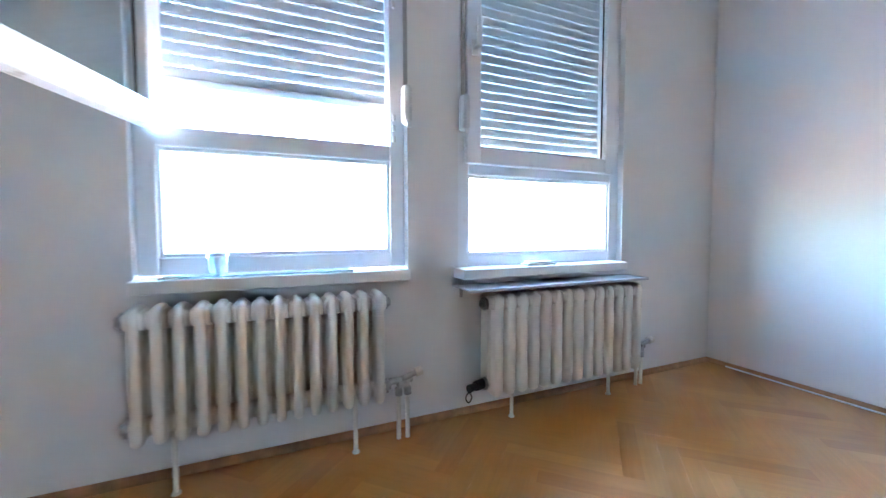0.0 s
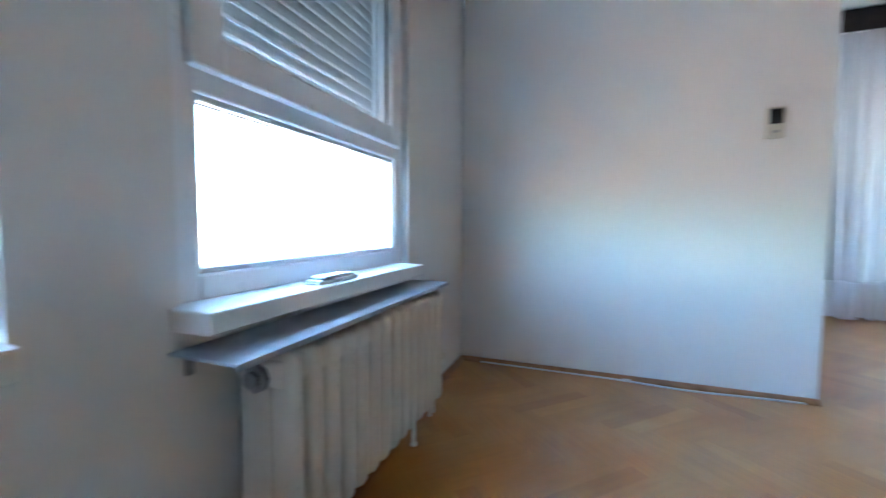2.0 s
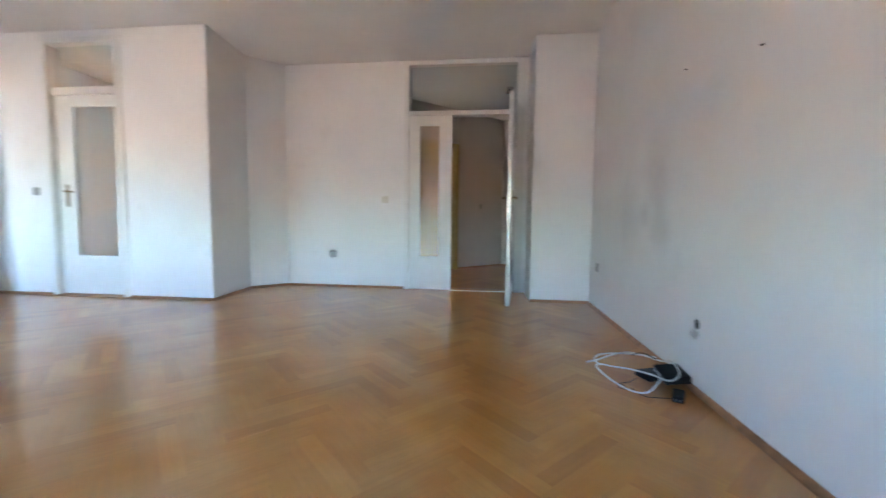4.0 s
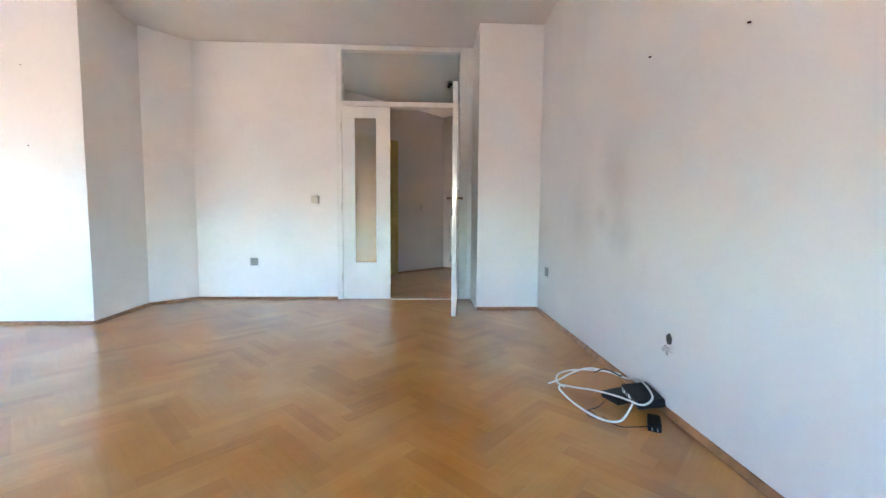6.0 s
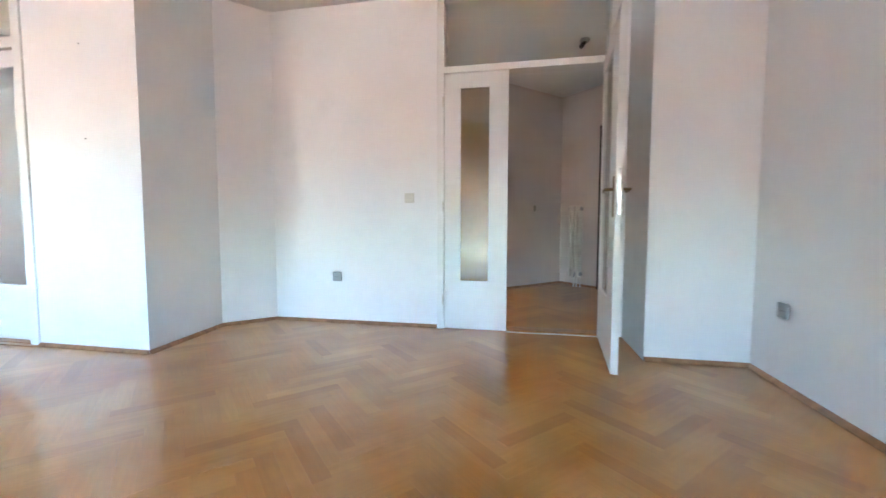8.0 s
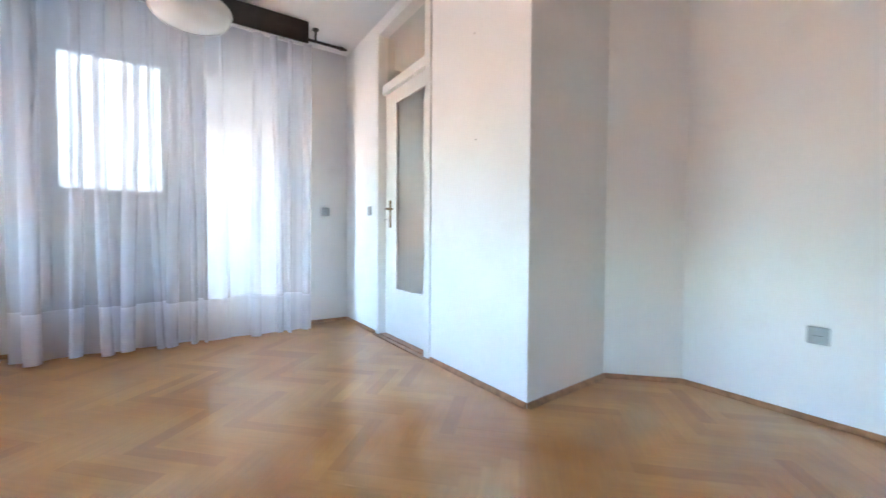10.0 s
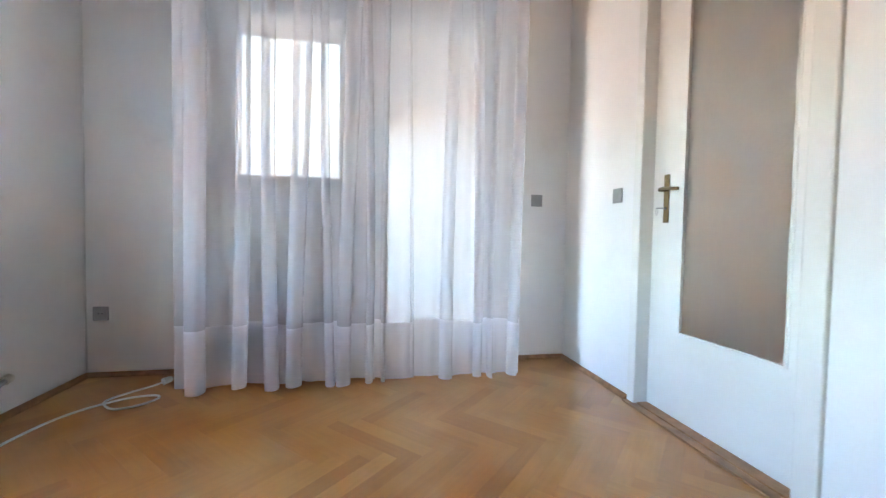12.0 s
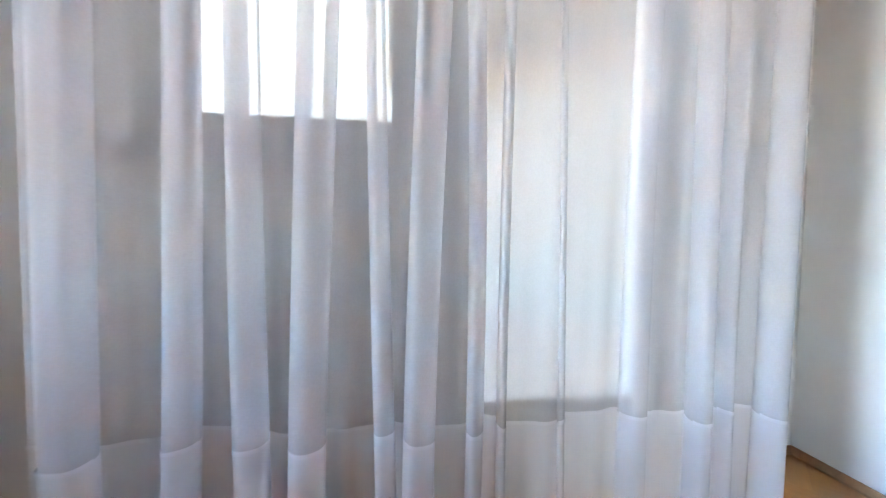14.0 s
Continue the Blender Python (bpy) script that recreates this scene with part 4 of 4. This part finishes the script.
solo("thin_cable", tube([(-0.98, -1.36, 0.004), (-0.92, -1.30, 0.004), (-0.86, -1.27, 0.004), (-0.84, -1.22, 0.004), (-0.87, -1.20, 0.004), (-0.875, -1.25, 0.004), (-0.84, -1.28, 0.004)], 0.002, 6),
     DARK, "thin dark wire curled on the parquet", "wire", smooth=True)
solo("thin_cable", tube([(-0.90, -1.22, 0.004), (-0.93, -1.13, 0.004), (-1.0, -1.12, 0.004), (-1.08, -1.12, 0.006)], 0.002, 6), DARK, "thin dark wire beside the adapter", "wire", smooth=True)

# hole in the wall with a torn box, its shade a dark disc, and dry filler below it
bm = bmesh.new()
rod(bm, (XW - 0.004, -1.254, 0.340), (XW + 0.0025, -1.254, 0.340), 0.020, 14)
for v_ in bm.verts:
    v_.co.z = 0.34 + (v_.co.z - 0.34) * 1.25 + 0.004 * math.sin(v_.co.y * 300)
t = thing("wall_hole", "open round hole in the wall with a broken socket box", "wall hole", at=(XW, -1.254, 0.34))
part("hole_shade_disc", bm, HOLE, t)
bm = bmesh.new()
rg = random.Random(5)
for i in range(9):
    y, z = -1.265 + rg.uniform(-0.028, 0.028), 0.280 + rg.uniform(-0.012, 0.02)
    bmesh.ops.create_icosphere(bm, subdivisions=1, radius=rg.uniform(0.006, 0.013), matrix=Matrix.Translation((XW + 0.002, y, z)) @ Matrix.Diagonal((0.5, 1, 1, 1)))
part("crumbs", bm, FILLER, t, "broken grey filler")
for y, z in ((-1.505, 1.683), (-0.899, 1.553)):
    solo("nail", rod(bmesh.new(), (XW, y, z), (XW + 0.010, y, z - 0.002), 0.0038, 8), DARK, "dark nail stuck in the white wall", "nail", "wall nails")
for x, z in ((3.054, 2.060), (3.036, 1.441)):
    solo("nail", rod(bmesh.new(), (x, YD, z), (x, YD + 0.010, z - 0.002), 0.0032, 8), GREYP, "small grey nail stuck in the white wall", "nail", "wall nails")

# ---- extension cord in the corner ----
t = thing("extension_cord", "white power cord with a loop and plug on the floor", "cord", at=(4.75, -0.15, 0))
part("cord", tube([(3.7, 0.02, 0.006), (4.1, -0.04, 0.006), (4.45, -0.06, 0.006), (4.66, -0.12, 0.006), (4.80, -0.26, 0.007), (4.83, -0.38, 0.008), (4.78, -0.43, 0.012), (4.70, -0.38, 0.012),
                   (4.68, -0.28, 0.008), (4.76, -0.20, 0.014), (4.87, -0.24, 0.010), (4.96, -0.32, 0.012), (5.0, -0.355, 0.018)], 0.0055, 8), WHITEP, t, smooth=True)
plug = part("plug", rod(bmesh.new(), (4.995, -0.35, 0.020), (5.03, -0.375, 0.022), 0.020, 12, 0.016), WHITEP, t)
for d in (-0.008, 0.008):
    part("pin", rod(bmesh.new(), (5.03 + d * 0.6, -0.375 + d * 0.8, 0.022), (5.048 + d * 0.6, -0.388 + d * 0.8, 0.022), 0.0024, 6), CHROME, plug)

solo("corner_cable", tube([(XE - 0.007, YN2 - 0.007, 0.042), (XE - 0.009, YN2 - 0.008, 0.7), (XE - 0.007, YN2 - 0.010, 1.5), (XE - 0.008, YN2 - 0.007, H)], 0.0035, 6), WHITEP,
     "thin painted cable running up the room corner", "cable", smooth=True)

solo("corner_cable", tube([(XP - 0.007, YN - 0.007, 0.030), (XP - 0.009, YN - 0.008, 0.6), (XP - 0.007, YN - 0.010, 1.6), (XP - 0.008, YN - 0.007, H)], 0.0026, 6), WHITEP,
     "thin white cable painted over in the room corner", "cable", smooth=True)

# ---- pendant lamp ----
lx, ly = 4.02, -1.468
t = thing("pendant_lamp", "white opal glass pendant lamp on a dark stem", "lamp", at=(lx, ly, H))
part("rose", lathe([(0.0, 0.0), (0.052, 0.0), (0.050, -0.020), (0.030, -0.045), (0.012, -0.055), (0.0, -0.055)], 24, (lx, ly, H)), DARKWOOD, t, "dark ceiling rose", smooth=True)
part("stem", rod(bmesh.new(), (lx, ly, H - 0.05), (lx, ly, 2.40), 0.007, 10), DARKWOOD, t)
part("gallery", lathe([(0.0, 0.05), (0.035, 0.045), (0.060, 0.0), (0.062, -0.03), (0.0, -0.03)], 24, (lx, ly, 2.375)), DARKWOOD, t, "dark metal shade holder", smooth=True)
part("shade", lathe([(0.050, 0.0), (0.072, -0.010), (0.080, -0.040), (0.092, -0.062), (0.130, -0.088), (0.182, -0.112), (0.214, -0.138), (0.219, -0.158), (0.205, -0.176),
                     (0.211, -0.192), (0.182, -0.224), (0.115, -0.246), (0.05, -0.252), (0.0, -0.253)], 40, (lx, ly, 2.365)), OPAL, t, "white opal glass shade", smooth=True)

# ---- balcony window and door behind the curtains ----


def ring_yz(y0, y1, z0, z1, w, x0, x1, bevel=0.006):
    bm = ring_bm(y0, y1, z0, z1, w, -x1, -x0, bevel)
    bmesh.ops.transform(bm, matrix=Matrix.Rotation(radians(90), 4, "Z"), verts=bm.verts)
    return bm


t = tagged(thing("window_4", "brown wooden window behind the curtain", "", at=(XE + 0.08, -0.96, 1.1)), kind="structure")
part("window_frame", ring_yz(BWIN[0], BWIN[1], BWIN[2], BWIN[3], 0.07, XE + 0.08, XE + 0.15), BROWNFRAME, t)
part("sash", ring_yz(BWIN[0] + 0.06, BWIN[1] - 0.06, BWIN[2] + 0.06, BWIN[3] - 0.06, 0.085, XE + 0.062, XE + 0.125), BROWNFRAME, t)
g = part("pane", slab(XE + 0.09, XE + 0.096, BWIN[0] + 0.12, BWIN[1] - 0.12, BWIN[2] + 0.12, BWIN[3] - 0.12), PANE, t)
g.visible_shadow = False
part("sill_board", slab(XE - 0.10, XE + 0.078, BWIN[0] - 0.03, BWIN[1] + 0.03, BWIN[2] - 0.035, BWIN[2] - 0.002, 0.004), BROWNFRAME, t)
t = tagged(thing("door_5", "white glazed balcony door behind the curtain", "", at=(XE + 0.08, -1.9, 0)), kind="structure")
part("door_frame", ring_yz(BDOOR[0], BDOOR[1], 0.02, BDOOR[3], 0.06, XE + 0.08, XE + 0.15), BROWNFRAME, t)
part("leaf", ring_yz(BDOOR[0] + 0.05, BDOOR[1] - 0.05, 0.07, BDOOR[3] - 0.05, 0.09, XE + 0.062, XE + 0.125), GLOSS, t)
# Dark colour stands in for shade on the white door's bottom rail.
part("shaded_kick_panel", slab(XE + 0.075, XE + 0.110, BDOOR[0] + 0.13, BDOOR[1] - 0.13, 0.155, 0.215, 0.004), BROWNFRAME, t)
g = part("pane", slab(XE + 0.09, XE + 0.096, BDOOR[0] + 0.13, BDOOR[1] - 0.13, 0.215, BDOOR[3] - 0.13), PANE, t)
g.visible_shadow = False
structure("balcony_floor", slab(XE + 0.28, 9.1, -4.25, 0.4, -0.22, -0.02), CONCRETE, "tiled balcony floor outside the curtain")
structure("balcony_parapet", wall_bm("y", -1.7, 0.4, 8.95, 9.05, -0.02, 0.95), FACADE_DIM, "unseen balcony parapet in darkened cream render")
structure("balcony_wall", run_bm([(8.95, -1.7), (6.45, -4.15)], 2.696, -0.15), FACADE_DIM, "darkened cream rendered wall slanting across the balcony")
structure("balcony_side", wall_bm("x", XE + 0.28, 6.5, -4.25, -4.13, -0.2, 2.7), FACADE_DIM, "unseen balcony side wall in darkened cream render")
# Soffit slabs sized to keep skylight off the balcony and curtain.
structure("balcony_soffit", slab(XE + 0.28, 9.1, -4.25, -1.25, 2.70, 2.86), FACADE_DIM, "rendered underside of the balcony above, widened to shade it")
structure("balcony_soffit_2", slab(XE + 0.28, 6.6, -1.25, 0.4, 2.70, 2.86), FACADE_DIM, "narrow rendered underside of the balcony above, added for shade")
# House set close and high to cut the sky light on the curtain.
t = thing("neighbour_house", "darkened cream house with a red tiled gable roof, placed to block sky", "house", at=(14.0, 0.0, -9.0))
part("wall", slab(10.5, 18.0, -9.0, 7.0, -9.0, 6.6), HOUSE_DIM, t)
bm = bmesh.new()
pts = [(10.2, -9.3, 6.6), (10.2, 7.3, 6.6), (18.3, 7.3, 6.6), (18.3, -9.3, 6.6), (14.2, -9.3, 9.6), (14.2, 7.3, 9.6)]
vs = [bm.verts.new(p) for p in pts]
for f in ((0, 1, 5, 4), (3, 4, 5, 2), (0, 4, 3), (1, 2, 5), (0, 3, 2, 1)):
    bm.faces.new([vs[i] for i in f])
part("roof", bm, ROOFT, t, "red tiled roof")
structure("ground", slab(-900, 900, -900, 900, -9.5, -9.0), GROUND, "sunlit ground and low roofs far below the windows")

# ---- curtains ----


def curtain(y0, y1, folds, label, seed, wave):
    """A hanging voile panel from y0 to y1; each fold (place, half width, depth, lean) is a loop of cloth that laps over itself."""
    rg = random.Random(seed)
    t = thing("sheer_curtain", label, "curtain", at=(4.80, (y0 + y1) / 2, 0))
    zs = [0.0, 0.04, 0.12, 0.20, 0.28, 0.36, 0.40, 0.6, 0.85, 1.1, 1.35, 1.6, 1.85, 2.1, 2.3, 2.45, 2.56]
    drift = [(rg.uniform(0, 6.28), rg.uniform(0.004, 0.014), rg.uniform(0.75, 1.25)) for _ in folds]

    def outline(z):
        """The cloth's line in plan at height z, from one edge to the other."""
        k = 1.0 - 0.38 * (z / 2.56) ** 1.3
        line, at = [], y0
        for (c, w, d, lean), (ph, amp, grow) in zip(folds, drift):
            c = c + amp * math.sin(z * 1.7 * grow + ph) + lean * 0.03 * (z - 1.2)
            w = w * (1.0 - 0.10 * math.sin(z * 1.3 + ph))
            neck = w * 0.32
            for i in range(22):
                line.append((0.0, at + (c + neck - at) * i / 22))
            for i in range(44):
                u = i / 44
                y = c + neck * (1 - 2 * u) + w * math.sin(2 * math.pi * u) + lean * w * math.sin(math.pi * u)
                line.append((d * k * (0.5 - 0.5 * math.cos(2 * math.pi * u)) ** 0.75, y))
            at = c - neck
        for i in range(23):
            line.append((0.0, at + (y1 - at) * i / 22))
        out = []
        for d, y in line:
            x = 4.862 - d + wave * k * (math.sin(y * 47 + seed + 0.5 * z) + 0.5 * math.sin(y * 83 + z * 0.9)) + 0.010 * math.sin(y * 9 + seed)
            out.append((x, y))
        return out

    n = len(outline(1.0))

    def sheet(za, zb):
        bm = bmesh.new()
        grid = []
        for z in [q for q in zs if za - 1e-6 <= q <= zb + 1e-6]:
            row = []
            for i, (x, y) in enumerate(outline(z)):
                s = i / n
                lift = 0.020 + 0.016 * (0.5 + 0.5 * math.sin(s * 21 + seed)) if z == 0.0 else 0.0
                hem = 0.012 * math.sin(s * 17 + seed) if abs(z - 0.36) < 0.01 else 0.0
                row.append(bm.verts.new((x, y, z + lift + hem)))
            grid.append(row)
        for a, b in zip(grid, grid[1:]):
            for i in range(n - 1):
                bm.faces.new((a[i], a[i + 1], b[i + 1], b[i]))
        return bm

    part("panel", sheet(0.36, 2.56), VOILE, t, smooth=True)
    part("hem", sheet(0.0, 0.36), HEM, t, "denser doubled hem", smooth=True)
    bm = bmesh.new()
    prev = None
    for i, (x, y) in enumerate(outline(0.36)):
        z = 0.36 + 0.012 * math.sin(i / n * 17 + seed)
        cur = [bm.verts.new((x - 0.004, y, z - 0.005)), bm.verts.new((x - 0.004, y, z + 0.005))]
        if prev:
            bm.faces.new((prev[0], cur[0], cur[1], prev[1]))
        prev = cur
    part("seam", bm, SEAM, t, "bright stitched seam", smooth=True)
    return t


curtain(-0.47, -1.515, ((-0.60, 0.042, 0.11, 0.3), (-0.80, 0.028, 0.10, -0.5), (-0.962, 0.030, 0.11, 0.4), (-1.095, 0.040, 0.10, -0.2),
                        (-1.252, 0.020, 0.08, 0.5), (-1.355, 0.036, 0.11, -0.4), (-1.475, 0.018, 0.09, 0.2)),
        "gathered white voile curtain in front of the window", 3, 0.005)
curtain(-1.50, -2.385, ((-1.565, 0.012, 0.05, 0.3), (-1.71, 0.008, 0.025, 0.5), (-1.930, 0.034, 0.05, -0.4), (-2.108, 0.024, 0.09, 0.4), (-2.204, 0.014, 0.07, 0.0),
                        (-2.335, 0.026, 0.08, -0.3)),
        "white voile curtain in front of the balcony door", 8, 0.005)
t = thing("curtain_pelmet", "dark brown wooden curtain pelmet board with a rod", "pelmet", at=(4.80, -1.4, 2.6))
part("board", slab(4.700, 4.722, -2.335, -0.40, 2.525, 2.705, 0.004), DARKWOOD, t)
part("top_board", slab(4.722, 4.90, -2.335, -0.40, 2.680, 2.702, 0.003), DARKWOOD, t)
part("rod", rod(bmesh.new(), (4.83, -2.66, 2.615), (4.83, -0.40, 2.615), 0.012, 12), DARKWOOD, t, "dark curtain rod")
part("finial", rod(bmesh.new(), (4.83, -2.72, 2.615), (4.83, -2.655, 2.615), 0.008, 12, 0.020), DARKWOOD, t)
for y in (-2.43, -0.45):
    bm = rod(bmesh.new(), (4.83, y, 2.615), (4.83, y, H), 0.010, 10)
    rod(bm, (4.83, y, H - 0.012), (4.83, y, H), 0.028, 14)
    part("bracket", bm, DARKWOOD, t)

# ---- herringbone parquet ----
W_, Q_ = 0.070, 6
L_ = W_ * Q_
X0_, Y0_ = -0.030, 0.04
c45 = math.sqrt(0.5)
floor = bpy.data.objects["floor"]


def strip_mesh(name, mat):
    g = 0.0001
    bm = bmesh.new()
    box(bm, g, L_ - g, g, W_ - g, -0.0105, 0.0)
    lay = bm.loops.layers.uv.new("grain")
    for f in bm.faces:
        for lp in f.loops:
            lp[lay].uv = (lp.vert.co.x, lp.vert.co.y)
    return finish(bm, mat, name)


strip = strip_mesh("plank", PLANK)
rg = random.Random(11)
places = []
for per in range(-8, 14):
    for i in range(-75, 30):
        for kind in (0, 1):
            uu, vv = i + per * Q_, i - per * Q_
            ox, oy = X0_ + (uu - vv) * W_ * c45, Y0_ + (uu + vv) * W_ * c45
            ang = 45 if kind == 0 else 135
            r = radians(ang)
            mx, my = ox + math.cos(r) * L_ / 2, oy + math.sin(r) * L_ / 2
            if not (XW - 0.22 < mx < XE + 0.22 and -7.0 < my < YN + 0.25):
                continue
            if mx > XP + 0.3 and my > YN2 + 0.25:
                continue
            if mx > 2.86 and my < YD - 0.25:
                continue
            places.append((ox, oy, ang, mx, my))


def near(mx, my):
    """The stretch of floor that the walk passes closest to."""
    return (-1.0 < mx < 1.0 and -2.75 < my < -0.2) or (1.0 <= mx < 2.0 and -2.6 < my < -1.2) or (3.4 < mx < 4.75 and -2.5 < my < -0.4)


singles = [p for p in places if near(p[3], p[4])]
rest = [p for p in places if not near(p[3], p[4])]
rest += singles[300:]
for ox, oy, ang, mx, my in singles[:300]:
    ob = new("plank", strip)
    ob.matrix_basis = Matrix.Translation((ox, oy, rg.uniform(-0.00012, 0.00012))) @ Euler((rg.gauss(0, 0.0014), rg.gauss(0, 0.0004), radians(ang))).to_matrix().to_4x4()
    ob.parent = floor
one = strip_mesh("plank_one", PLANKS)
co1 = np.array([v.co[:] for v in one.vertices])
faces1 = [list(p.vertices) for p in one.polygons]
verts, faces = [], []
for ox, oy, ang, mx, my in rest:
    r = radians(ang)
    base = len(verts)
    tilt, dz = rg.gauss(0, 0.0014), rg.uniform(-0.00012, 0.00012)
    for x, y, z in co1:
        verts.append((ox + math.cos(r) * x - math.sin(r) * y, oy + math.sin(r) * x + math.cos(r) * y, z + dz + y * tilt))
    faces += [[base + k for k in f] for f in faces1]
me = bpy.data.meshes.new("parquet_rest")
me.from_pydata(verts, [], faces)
lay = me.uv_layers.new(name="grain")
nv = len(co1)
loc = np.array([co1[l.vertex_index % nv][:2] for l in me.loops]).ravel()
lay.data.foreach_set("uv", loc)
me.materials.append(PLANKS)
ob = new("parquet_rest", me)
ob.parent = floor
tagged(ob, kind="stuff")
